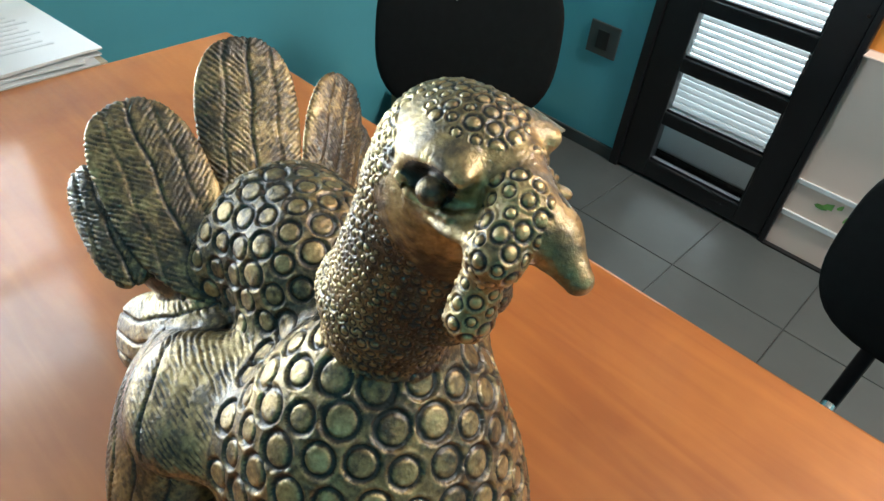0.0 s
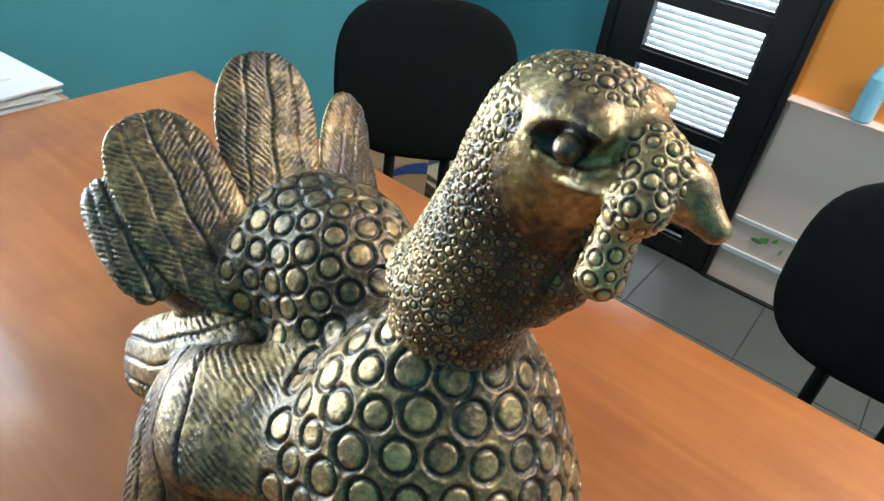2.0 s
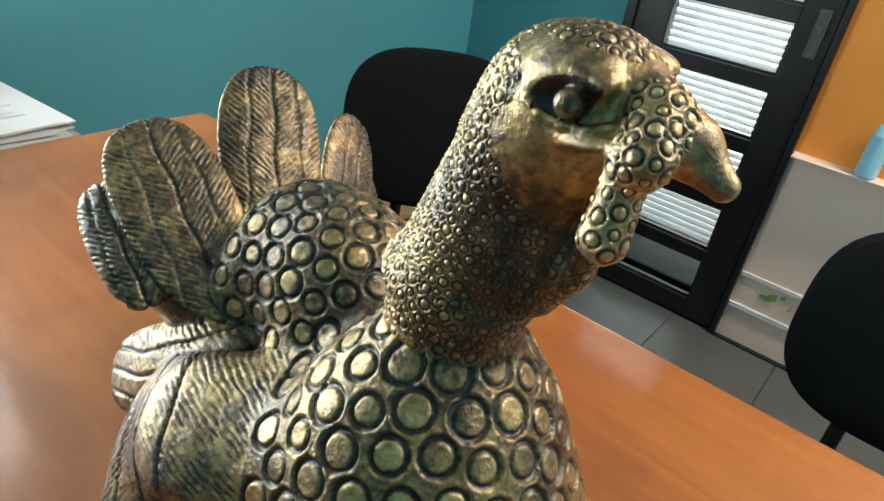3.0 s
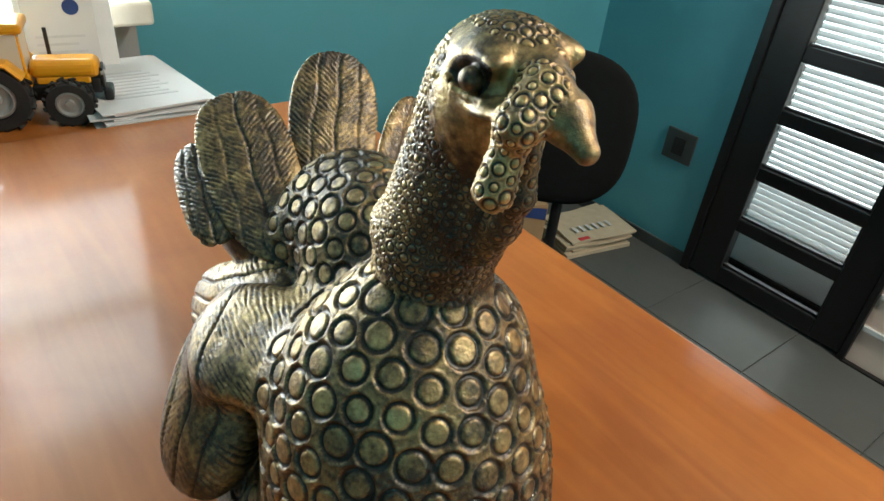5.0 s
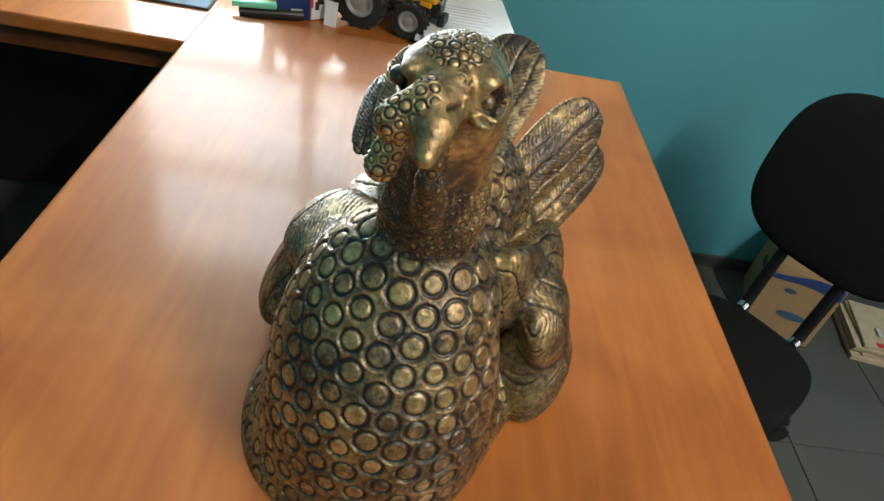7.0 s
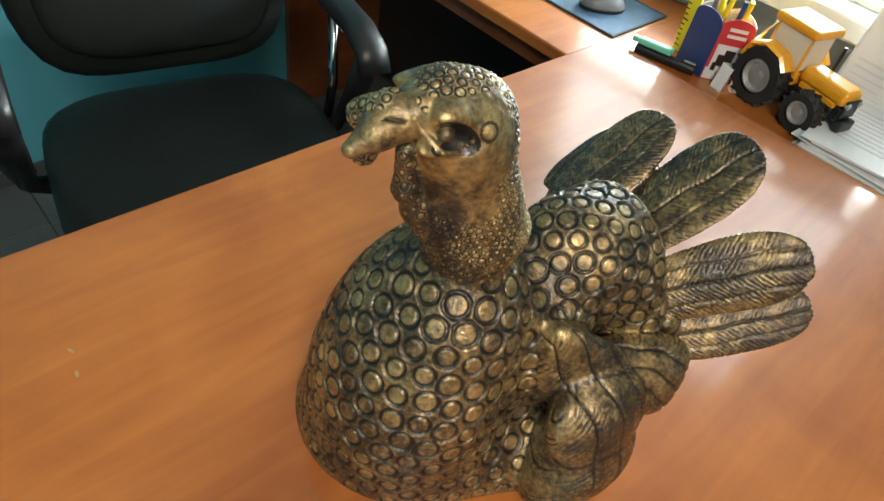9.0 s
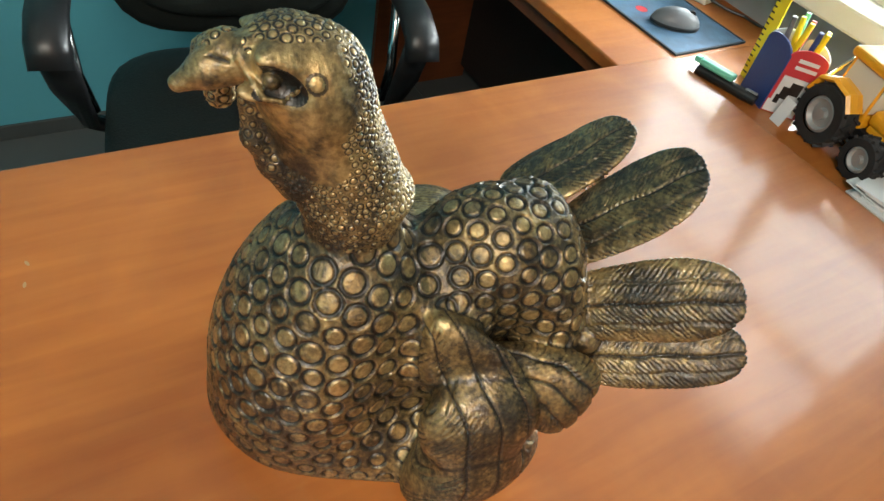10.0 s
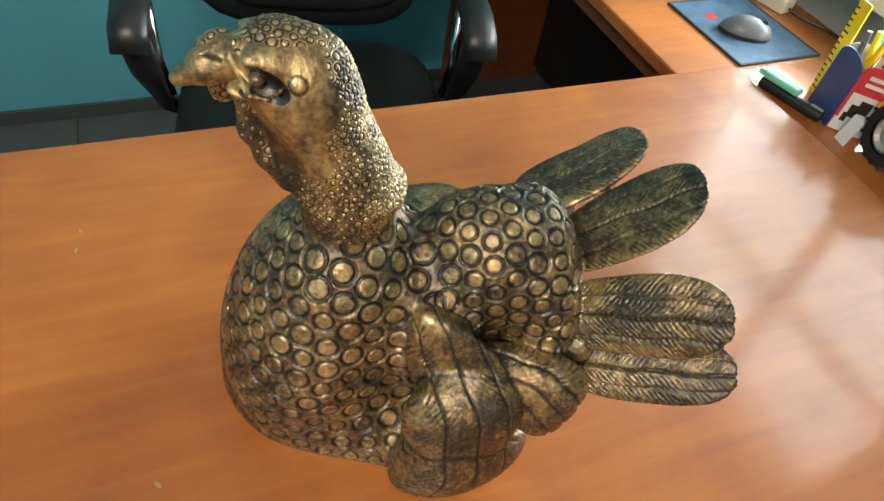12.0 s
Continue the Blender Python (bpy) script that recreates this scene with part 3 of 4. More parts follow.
for x, y in ((-0.072, -0.024), (-0.072, 0.036), (0.000, -0.022), (0.000, 0.034)):
    part("cab_post", rod((x, y, 0.075), (x * 0.92 - 0.003, y, 0.140), 0.0028, sides=8), YELLOW, tractor)
part("cab_roof", box(-0.082, 0.008, -0.031, 0.043, 0.138, 0.154, 0.006, 3), YELLOW, tractor)
win_t = part("cab_window", join(box(-0.070, -0.002, -0.0255, -0.0245, 0.080, 0.137), box(-0.070, -0.002, 0.0365, 0.0375, 0.080, 0.137), box(0.0005, 0.0015, -0.020, 0.032, 0.082, 0.137)), CREAM, tractor, "dusty greenish cab window")
part("seat", box(-0.060, -0.035, -0.008, 0.020, 0.078, 0.110, 0.005), BLACKPLASTIC, tractor)
part("exhaust", rod((0.030, 0.026, 0.090), (0.030, 0.026, 0.135), 0.003, sides=8), BLACKPLASTIC, tractor)
part("tow_bar", box(-0.110, -0.060, -0.004, 0.016, 0.030, 0.046, 0.003), BLACKPLASTIC, tractor)
part("front_weight", box(0.100, 0.114, -0.014, 0.026, 0.028, 0.048, 0.004), BLACKPLASTIC, tractor)

# pen holder: a printed card carton with two arched panels, white inside
holder = thing("pen_holder", pose(-0.150, 1.078, RETURN, 0, 0, -24), "printed blue and red card pen holder full of pens", "pen holder")


def arched(w, h, arch, t):
    bm = bmesh.new()
    outline = [(-w / 2, 0), (w / 2, 0), (w / 2, h)] + [(w / 2 * math.cos(a), h + arch * math.sin(a)) for a in np.linspace(0, math.pi, 15)[1:-1]] + [(-w / 2, h)]
    front = [bm.verts.new((x, -t / 2, z)) for x, z in outline]
    back = [bm.verts.new((x, t / 2, z)) for x, z in outline]
    bm.faces.new(front)
    bm.faces.new(back[::-1])
    for i in range(len(outline)):
        j = (i + 1) % len(outline)
        bm.faces.new((front[i], back[i], back[j], front[j]))
    return bm


part("blue_panel", arched(0.074, 0.098, 0.018, 0.003), BLUE, holder, m=pose(-0.028, -0.020, 0, 0, 0, 2))
part("red_panel", arched(0.062, 0.100, 0.018, 0.003), RED, holder, m=pose(0.020, 0.008, 0, 0, 0, 62))
part("back_panel", arched(0.074, 0.100, 0.018, 0.003), PAPER, holder, m=pose(-0.010, 0.040, 0, 0, 0, 2))
part("left_panel", arched(0.060, 0.098, 0.018, 0.003), PAPER, holder, m=pose(-0.060, 0.010, 0, 0, 0, 75))
part("picture", join(box(-0.022, 0.020, -0.0032, -0.0022, 0.004, 0.070), box(-0.026, 0.026, -0.0031, -0.0021, 0.002, 0.024)), PAPER, holder, m=pose(0.020, 0.008, 0, 0, 0, 62))
part("picture_print", join(box(-0.014, 0.000, -0.0044, -0.0034, 0.030, 0.052, 0.0004), box(-0.004, 0.014, -0.0044, -0.0034, 0.040, 0.062, 0.0004), box(-0.018, -0.010, -0.0044, -0.0034, 0.020, 0.036, 0.0004)), PANEL, holder, m=pose(0.020, 0.008, 0, 0, 0, 62))
part("title_bars", join(box(-0.014, 0.020, -0.0032, -0.0022, 0.084, 0.090), box(-0.014, 0.018, -0.0032, -0.0022, 0.096, 0.102)), PAPER, holder, m=pose(0.020, 0.008, 0, 0, 0, 62))
PENS = [(-0.040, 0.010, BRIGHTYELLOW), (-0.030, 0.022, BRIGHTYELLOW), (-0.016, 0.014, BRIGHTYELLOW), (-0.046, 0.024, MINT), (-0.008, 0.026, BLUE), (-0.022, 0.004, RED), (0.002, 0.020, BRIGHTYELLOW), (-0.034, 0.002, GREYPLASTIC)]
for k, (x, y, c) in enumerate(PENS):
    lean = (7 * math.sin(2.1 * k), 7 * math.cos(3.3 * k))
    pen = thing("pen", pose(-0.150, 1.078, RETURN + 0.004, 0, 0, -24) @ pose(x, y, 0, lean[0], lean[1], 0), "coloured plastic pen standing in the card holder", "pen", "pens in the holder")
    part("barrel", rod((0, 0, 0), (0, 0, 0.118), 0.0042, sides=10), c, pen)
    part("cap", rod((0, 0, 0.100), (0, 0, 0.142), 0.0052, 0.0042, sides=10), c, pen)
steel_pen = thing("metal_pen", pose(-0.138, 1.092, RETURN + 0.004, -14, 22, 0), "silver ball pen leaning in the card holder", "pen")
part("barrel", rod((0, 0, 0), (0, 0, 0.135), 0.0036, sides=10), CHROME, steel_pen)
ruler = thing("yellow_ruler", pose(-0.232, 1.110, RETURN, 0, -4, -20), "yellow measuring rule with black marks standing upright", "ruler")
part("blade", box(-0.016, 0.016, -0.0015, 0.0015, 0, 0.165, 0.0005), BRIGHTYELLOW, ruler)
for k in range(15):
    part("mark", box(-0.015, -0.015 + (0.014 if k % 5 == 0 else 0.008), -0.0024, -0.0014, 0.010 + 0.010 * k, 0.0125 + 0.010 * k), BLACKPLASTIC, ruler)

# highlighter, marker, mouse on its mat
hl = thing("highlighter", pose(-0.240, 1.028, RETURN + 0.0265, 0, 0, 14), "mint green highlighter pen lying on a black marker", "highlighter")
part("barrel", box(-0.034, 0.034, -0.009, 0.009, -0.006, 0.006, 0.004, 3), MINT, hl)
part("cap", box(-0.046, -0.034, -0.006, 0.006, -0.005, 0.005, 0.002), MINT, hl)
mk = thing("black_marker", pose(-0.220, 1.034, RETURN + 0.0100, 0, 0, 16), "thick black marker lying on the side desk", "marker")
part("barrel", rod((-0.055, 0, 0), (0.035, 0, 0), 0.0100), BLACKPLASTIC, mk, smooth=False)
part("cap", rod((0.033, 0, 0), (0.062, 0, 0), 0.0106, 0.0090), BLACKPLASTIC, mk)
part("clip", box(0.038, 0.060, -0.003, 0.003, 0.0095, 0.0125, 0.001), RIM, mk)
mat_thing = thing("mouse_mat", pose(-0.446, 1.120, RETURN, 0, 0, 1), "blue patterned mouse mat with dark border", "mouse mat")
part("sheet", box(-0.112, 0.112, -0.097, 0.097, 0, 0.0035, 0.0012), PADBLUE, mat_thing)
part("border", join(box(-0.114, 0.114, -0.0995, -0.095, 0, 0.0042), box(-0.114, 0.114, 0.095, 0.0995, 0, 0.0042), box(-0.1145, -0.110, -0.095, 0.095, 0, 0.0042), box(0.110, 0.1145, -0.095, 0.095, 0, 0.0042)), PADEDGE, mat_thing)
red_spot = bmesh.new()
bmesh.ops.create_circle(red_spot, cap_ends=True, segments=20, radius=0.013, matrix=pose(-0.050, -0.040, 0.0038))
part("red_print", red_spot, RED, mat_thing)
mouse = thing("computer_mouse", pose(-0.425, 1.105, RETURN + 0.0036, 0, 0, -35), "grey and black computer mouse on the mat", "mouse")
ball = bmesh.new()
bmesh.ops.create_uvsphere(ball, u_segments=28, v_segments=18, radius=1, matrix=pose(0, 0, 0.004) @ Matrix.Diagonal((0.030, 0.050, 0.031, 1)))
for v in ball.verts:
    v.co.z = max(v.co.z, 0.0)
part("shell", ball, GREYPLASTIC, mouse, smooth=True)
part("base", turned([(0.0285, 0), (0.0300, 0.003), (0.0300, 0.007), (0.0285, 0.009)], 28), BLACKPLASTIC, mouse, m=Matrix.Diagonal((1.02, 1.68, 1, 1)))
part("wheel", rod((-0.003, 0.026, 0.029), (0.003, 0.026, 0.029), 0.006), BLACKPLASTIC, mouse)

# window-side clutter: plug block, papers, letter cards
plug = thing("power_adapter", pose(-0.52, 1.262, RETURN, 0, 0, 12), "cream plug adapter lying behind the mouse mat", "adapter")
part("body", box(-0.035, 0.035, -0.018, 0.018, 0, 0.030, 0.004), CREAM, plug)
part("cable", tube([(0.035, 0, 0.012), (0.07, 0.01, 0.006), (0.11, 0.025, 0.004), (0.15, 0.020, 0.004), (0.19, 0.03, 0.004)], 0.003, 8), BLACKPLASTIC, plug)
papers = thing("paper_stack", pose(0.155, 1.155, RETURN, 0, 0, 2), "loose stack of white papers on the side desk", "papers")
rng = random.Random(9)
for k in range(9):
    part("sheet", box(-0.085, 0.085, -0.135, 0.135, 0.0032 * k, 0.0032 * k + 0.0024), PAPER if k % 4 != 2 else NEWS, papers, m=pose(rng.uniform(-0.012, 0.012), rng.uniform(-0.02, 0.015), 0, 0, 0, rng.uniform(-7, 7)))
part("print", join(*[box(-0.06, 0.05 - 0.01 * (i % 3), -0.09 + 0.016 * i, -0.084 + 0.016 * i, 0.0283, 0.0289) for i in range(9)]), INK, papers)
tray = thing("document_sleeve", pose(0.075, 1.235, RETURN, 0, 0, -6), "white plastic document sleeve standing upright with papers", "document holder")
part("front", box(-0.055, 0.055, -0.0015, 0.0015, 0, 0.215, 0.001), PAPER, tray, m=pose(0, 0, 0, -6, 0, 0))
part("back", box(-0.075, 0.075, -0.0015, 0.0015, 0, 0.255, 0.001), SLAT, tray, m=pose(0.01, 0.022, 0, -6, 0, 0))
part("base", box(-0.06, 0.06, -0.01, 0.035, 0, 0.004), SLAT, tray)
mark = bmesh.new()
bmesh.ops.create_circle(mark, cap_ends=True, segments=24, radius=0.013, matrix=pose(0.02, -0.0022, 0.135, 90, 0, 0))
part("round_mark", mark, BLUE, tray, "round blue printed mark", m=pose(0, 0, 0, -6, 0, 0))
part("print_lines", join(*[box(-0.042, 0.035 - 0.012 * (i % 2), -0.0026, -0.0016, 0.085 - 0.013 * i, 0.089 - 0.013 * i) for i in range(5)]), INK, tray, m=pose(0, 0, 0, -6, 0, 0))
slip = thing("white_label", pose(-0.110, 1.050, RETURN, 0, 0, -10), "small white paper label leaning beside the tractor wheel", "label")
part("sheet", box(-0.012, 0.012, -0.0008, 0.0008, 0, 0.045), PAPER, slip, m=pose(0, 0, 0, -12, 0, 0))

# pale cyan bottle on a ledge by the orange wall
bottle = thing("cyan_bottle", pose(WALL_E - 0.0285, 0.125, 0.6245), "pale cyan translucent plastic bottle by the orange wall", "bottle")
part("body", turned([(0.022, 0.001), (0.026, 0.006), (0.026, 0.11), (0.020, 0.130), (0.011, 0.142), (0.011, 0.160)], 24), CYAN, bottle)
part("cap", turned([(0.013, 0.158), (0.013, 0.176), (0.011, 0.178)], 20), PAPER, bottle)
structure("ledge", box(WALL_E - 0.050, WALL_E - 0.001, -0.70, 0.300, 0.619, 0.6245, 0.002), BEIGE, "narrow beige ledge on the wall")

# ---------------------------------------------------------------- floor tiles
STEP = 0.333
floor_tiles = thing("floor_tiling", pose(0, 0, 0), "grey glazed floor tiles", "floor tiles", kind="structure")
tb = box(-STEP / 2 + 0.0014, STEP / 2 - 0.0014, -STEP / 2 + 0.0014, STEP / 2 - 0.0014, -0.006, 0.0, 0.001, 1)
tile_me = bpy.data.meshes.new("tile")
tb.to_mesh(tile_me)
tb.free()
tile_me.materials.append(TILE)
nx, ny = int((WALL_E - WALL_W) / STEP) + 1, int((WALL_N - WALL_S) / STEP) + 1
for i in range(nx):
    for j in range(ny):
        t = new("tile", tile_me)
        t.parent = floor_tiles
        t.matrix_basis = pose(WALL_E - STEP * (i + 0.5), WALL_N - STEP * (j + 0.5), 0)


# ---------------------------------------------------------------- the bronze bird
# Own frame: l to its right-hand side of the desk, a towards the tail, h up from the desk top.
BIRD_O, BIRD_TURN, FOOT = (0.0855, 0.1775, 0.7575), -10.0, -0.0075


def unit(v):
    v = np.array(v, float)
    return v / np.linalg.norm(v)


class Blob:
    """An ellipsoid with its own axes; p over 2 makes its outline squarer, cup and bow bend it across and along."""

    def __init__(self, centre, radii, along=(0, 1, 0), face=(0, 0, 1), p=2.0, taper=0.0, cup=0.0, bow=0.0):
        self.c, self.r, self.p, self.taper, self.cup, self.bow = np.array(centre, float), np.array(radii, float), p, taper, cup, bow
        u = unit(along)
        w = np.array(face, float)
        w = unit(w - u * (w @ u))
        self.m = np.array([u, np.cross(w, u), w])
        self.reach = float(self.r.max()) * (1 + abs(taper) / 2)

    def local(self, q):
        return (q - self.c) @ self.m.T

    def dist(self, q):
        s = self.local(q) / self.r
        if self.cup or self.bow:
            s[:, 2] -= (self.cup * self.r[1] * s[:, 1].clip(-1.5, 1.5) ** 2 + self.bow * self.r[0] * s[:, 0].clip(-1.5, 1.5) ** 2) / self.r[2]
        if self.taper:
            s[:, 1] /= 1 + self.taper * np.clip(s[:, 0], -1, 1)
        s = np.abs(s)
        k = ((s[:, 0] ** self.p + s[:, 1] ** self.p) ** (2 / self.p) + s[:, 2] ** 2) ** 0.5
        g = np.sqrt((((s / self.r) ** 2)).sum(1)) / np.maximum(k, 1e-6)
        return k * (k - 1) / np.maximum(g * k, 1e-6)


class Cone:
    """A rounded cone between two balls."""

    def __init__(self, a, ra, b, rb):
        self.a, self.b, self.ra, self.rb = np.array(a, float), np.array(b, float), ra, rb
        self.c = (self.a + self.b) / 2
        self.reach = float(np.linalg.norm(self.b - self.a) / 2 + max(ra, rb))

    def dist(self, q):
        d = self.b - self.a
        t = np.clip((q - self.a) @ d / (d @ d), 0, 1)
        return np.linalg.norm(q - self.a - t[:, None] * d, axis=1) - self.ra - t * (self.rb - self.ra)


# (group, shape, how softly it runs into what stands before it)
BIRD = [
    ("body", Blob((-0.0171, -0.0189, 0.0617), (0.0868, 0.0958, 0.1539), (0.499, 0.850, -0.170), (0.001, 0.196, 0.981), 2.0, 0.06), 0.03),
    ("body", Blob((-0.0217, 0.0404, -0.0316), (0.1546, 0.1230, 0.0932), (0.312, 0.950, 0.022), (-0.267, 0.066, 0.961), 2.0, 0.04), 0.03),
    ("body", Cone((0.0066, 0.0012, 0.1663), 0.0446, (-0.0046, 0.0020, 0.2230), 0.0236), 0.03),
    ("body", Blob((0.0028, 0.1161, 0.1596), (0.0653, 0.0552, 0.0647), (0.333, 0.924, 0.187), (0.108, -0.235, 0.966), 2.0, 0.18), 0.016),
    ("body", Blob((0.0029, 0.1592, 0.0677), (0.0424, 0.0832, 0.1499), (-0.063, 0.997, 0.039), (-0.005, -0.039, 0.999), 2.0, 0.03), 0.02),
    ("body", Blob((0.012, 0.068, 0.100), (0.050, 0.058, 0.078), (0, 1, 0), (0, 0, 1), 2.0, 0.0), 0.03),
    ("neck", Cone((-0.0018, 0.0008, 0.2378), 0.0358, (0.0010, -0.0185, 0.3051), 0.0280), 0.012),
    ("neck", Blob((-0.0025, 0.0022, 0.2399), (0.0385, 0.0345, 0.0125), (-0.017, 0.999, 0.048), (0.001, -0.048, 0.999), 2.0, 0.0), 0.008),
    ("neck", Blob((0.0012, -0.0292, 0.3278), (0.0315, 0.0302, 0.0342), (0.037, 0.999, 0.001), (-0.017, -0.001, 1.000), 2.0, 0.0), 0.014),
    ("face", Blob((-0.0015, -0.0450, 0.3440), (0.0200, 0.0245, 0.0190), (0.007, 1.000, 0.006), (0.008, -0.006, 1.000), 2.0, 0.0), 0.01),
    ("face", Blob((-0.0180, -0.0560, 0.3330), (0.0180, 0.0080, 0.0040), (0.147, 0.978, -0.147), (-0.265, 0.182, 0.947), 2.0, 0.0), 0.004),
    ("face", Blob((0.0180, -0.0530, 0.3330), (0.0180, 0.0080, 0.0040), (-0.147, 0.978, -0.147), (0.265, 0.182, 0.947), 2.0, 0.0), 0.004),
    ("neck", Cone((0.0000, -0.0420, 0.3180), 0.0145, (0.0000, -0.0320, 0.2620), 0.0165), 0.010),
    ("wattle", Cone((0.0000, -0.0640, 0.3190), 0.0055, (0.0005, -0.0615, 0.2920), 0.0072), 0.005),
    ("wattle", Cone((0.0005, -0.0615, 0.2920), 0.0072, (0.0010, -0.0515, 0.2725), 0.0085), 0.005),
    ("wattle", Cone((0.0010, -0.0515, 0.2725), 0.0085, (0.0010, -0.0405, 0.2520), 0.0075), 0.006),
    ("beak", Cone((-0.0005, -0.0600, 0.3425), 0.0135, (-0.0004, -0.0830, 0.3362), 0.0100), 0.005),
    ("beak", Cone((-0.0004, -0.0830, 0.3362), 0.0100, (0.0000, -0.0978, 0.3288), 0.0054), 0.004),
    ("snood", Cone((0.0037, -0.0591, 0.3485), 0.0075, (-0.0039, -0.0680, 0.3437), 0.0092), 0.005),
    ("snood", Cone((-0.0071, -0.0746, 0.3453), 0.0088, (-0.0198, -0.0808, 0.3343), 0.0095), 0.006),
    ("snood", Cone((-0.0174, -0.0753, 0.3272), 0.0070, (-0.0236, -0.0770, 0.3060), 0.0082), 0.006),
    ("face", Blob((-0.0190, -0.0500, 0.3492), (0.0145, 0.0085, 0.0052), (0.16, 0.98, -0.13), (-0.45, 0.05, 0.90), 2.0, 0.0), 0.006),
    ("face", Blob((0.0185, -0.0490, 0.3505), (0.0120, 0.0080, 0.0060), (-0.16, 0.98, -0.13), (0.45, 0.05, 0.90), 2.0, 0.0), 0.006),
    ("tail_0", Blob((0.0128, 0.2172, 0.2026), (0.0737, 0.0370, 0.0072), (0.225, 0.610, 0.760), (-0.078, -0.766, 0.638), 2.5, 0.10, -0.016, 0.058), 0.004),
    ("tail_1", Blob((-0.0581, 0.2008, 0.1855), (0.0745, 0.0360, 0.0072), (-0.065, 0.820, 0.568), (-0.207, -0.568, 0.796), 2.5, 0.13, 0.010, 0.059), 0.004),
    ("tail_2", Blob((0.0736, 0.2100, 0.1608), (0.0830, 0.0322, 0.0072), (0.494, 0.672, 0.552), (0.472, -0.740, 0.479), 2.5, 0.18, -0.082, 0.024), 0.004),
    ("tail_3", Blob((-0.0942, 0.2103, 0.1705), (0.0480, 0.0227, 0.0083), (-0.030, 0.871, 0.491), (-0.434, -0.453, 0.778), 2.5, 0.04, -0.021, -0.003), 0.004),
    ("root", Blob((-0.0600, 0.1820, 0.1380), (0.0500, 0.0270, 0.0260), (-0.499, 0.758, 0.419), (-0.336, -0.615, 0.713), 2.0, 0.00), 0.006),
    ("tail_4", Blob((0.1014, 0.2264, 0.1239), (0.0732, 0.0278, 0.0072), (0.428, 0.779, 0.457), (0.487, -0.625, 0.610), 2.5, 0.14, 0.029, -0.006), 0.004),
    ("wing_0", Blob((-0.1132, 0.0997, 0.0665), (0.0772, 0.0455, 0.0305), (-0.418, -0.467, -0.779), (-0.807, -0.203, 0.554), 2.3, 0.13, -0.000, 0.023), 0.008),
    ("wing_0", Blob((-0.0914, 0.0761, 0.1234), (0.0436, 0.0418, 0.0198), (-0.908, 0.063, -0.414), (-0.419, -0.104, 0.902), 2.0, 0.05, 0.012, 0.002), 0.03),
    ("wing_1", Blob((0.1074, 0.0835, 0.0405), (0.0449, 0.0526, 0.0386), (0.319, 0.304, -0.897), (0.941, 0.014, 0.339), 2.2, 0.70, -0.113, -0.019), 0.008),
    ("wing_1", Blob((0.1077, 0.0822, 0.0874), (0.0383, 0.0486, 0.0221), (0.370, 0.069, -0.927), (0.927, -0.101, 0.362), 2.2, 0.02, -0.017, 0.014), 0.012),
    ("wing_1", Blob((0.0748, 0.0738, 0.1299), (0.0457, 0.0314, 0.0118), (0.286, 0.505, -0.814), (0.927, -0.361, 0.101), 2.0, 0.49, 0.044, -0.001), 0.02),
    ("wing_2", Blob((-0.0850, 0.1596, 0.1015), (0.0651, 0.0309, 0.0182), (-0.397, 0.770, -0.499), (-0.827, -0.065, 0.558), 2.5, 0.14, -0.001, 0.001), 0.005),
    ("wing_3", Blob((0.0886, 0.1365, 0.1009), (0.0506, 0.0313, 0.0202), (0.527, 0.777, -0.343), (0.804, -0.326, 0.497), 2.5, 0.62, -0.015, 0.017), 0.005),
    ("bead", Blob((0.0740, 0.1860, 0.1180), (0.0110, 0.0110, 0.0080), (0.000, 1.000, 0.000), (0.894, 0.000, 0.447), 2.0, 0.00), 0.002),
    ("bead", Blob((0.0780, 0.1780, 0.0940), (0.0090, 0.0090, 0.0060), (0.000, 1.000, 0.000), (0.958, 0.000, 0.287), 2.0, 0.00), 0.002),
]
SOCKETS = [Blob((-0.0355, -0.0555, 0.3435), (0.0200, 0.0104, 0.0145), (0.2, 1, -0.145), (-1, -0.2, 0.1)),
           Blob((0.0340, -0.0565, 0.3420), (0.0205, 0.0112, 0.0150), (-0.2, 1, -0.42), (1, -0.2, 0.1))]
EYES = [Blob((-0.0253, -0.0525, 0.3430), (0.0051,) * 3), Blob((0.0195, -0.0535, 0.3405), (0.0046,) * 3)]
LID_ARCS = (((-0.037, 0.3395), (-0.043, 0.3365), (-0.051, 0.3350), (-0.060, 0.3360), (-0.068, 0.3400)),
            ((-0.068, 0.3475), (-0.064, 0.3405), (-0.058, 0.3340), (-0.049, 0.3320), (-0.042, 0.3390)))
LIDS = []
# the whole leaf of a wing that is built of several lobes, for the run of its quill
VEINS = {"wing_1": Blob((0.0950, 0.0820, 0.0760), (0.0850, 0.0500, 0.0380), (0.36, 0.10, -0.92), (0.93, 0.00, 0.36), 2.2, 0.35)}


def blend(a, b, k):
    h = np.maximum(k - np.abs(a - b), 0) / k
    return np.minimum(a, b) - h * h * k / 4


def raise_lids():
    """A thin rim along the lower edge of each eye socket, laid on the skin of the head."""
    probe = np.linspace(0.004, 0.045, 400)
    rims = []
    for side, arc in zip((-1, 1), LID_ARCS):
        line = []
        for a, h in arc:
            q = np.stack([side * probe, np.full(400, a), np.full(400, h)], 1)
            d = np.full(400, 0.5)
            for name, shape, k in BIRD:
                if name in ("neck", "face", "beak"):
                    d = blend(d, shape.dist(q), k)
            line.append((side * float(probe[np.abs(d).argmin()]), a, h))
        rims += [Cone(p, 0.0014, r, 0.0014) for p, r in zip(line, line[1:])]
    LIDS.extend(rims)


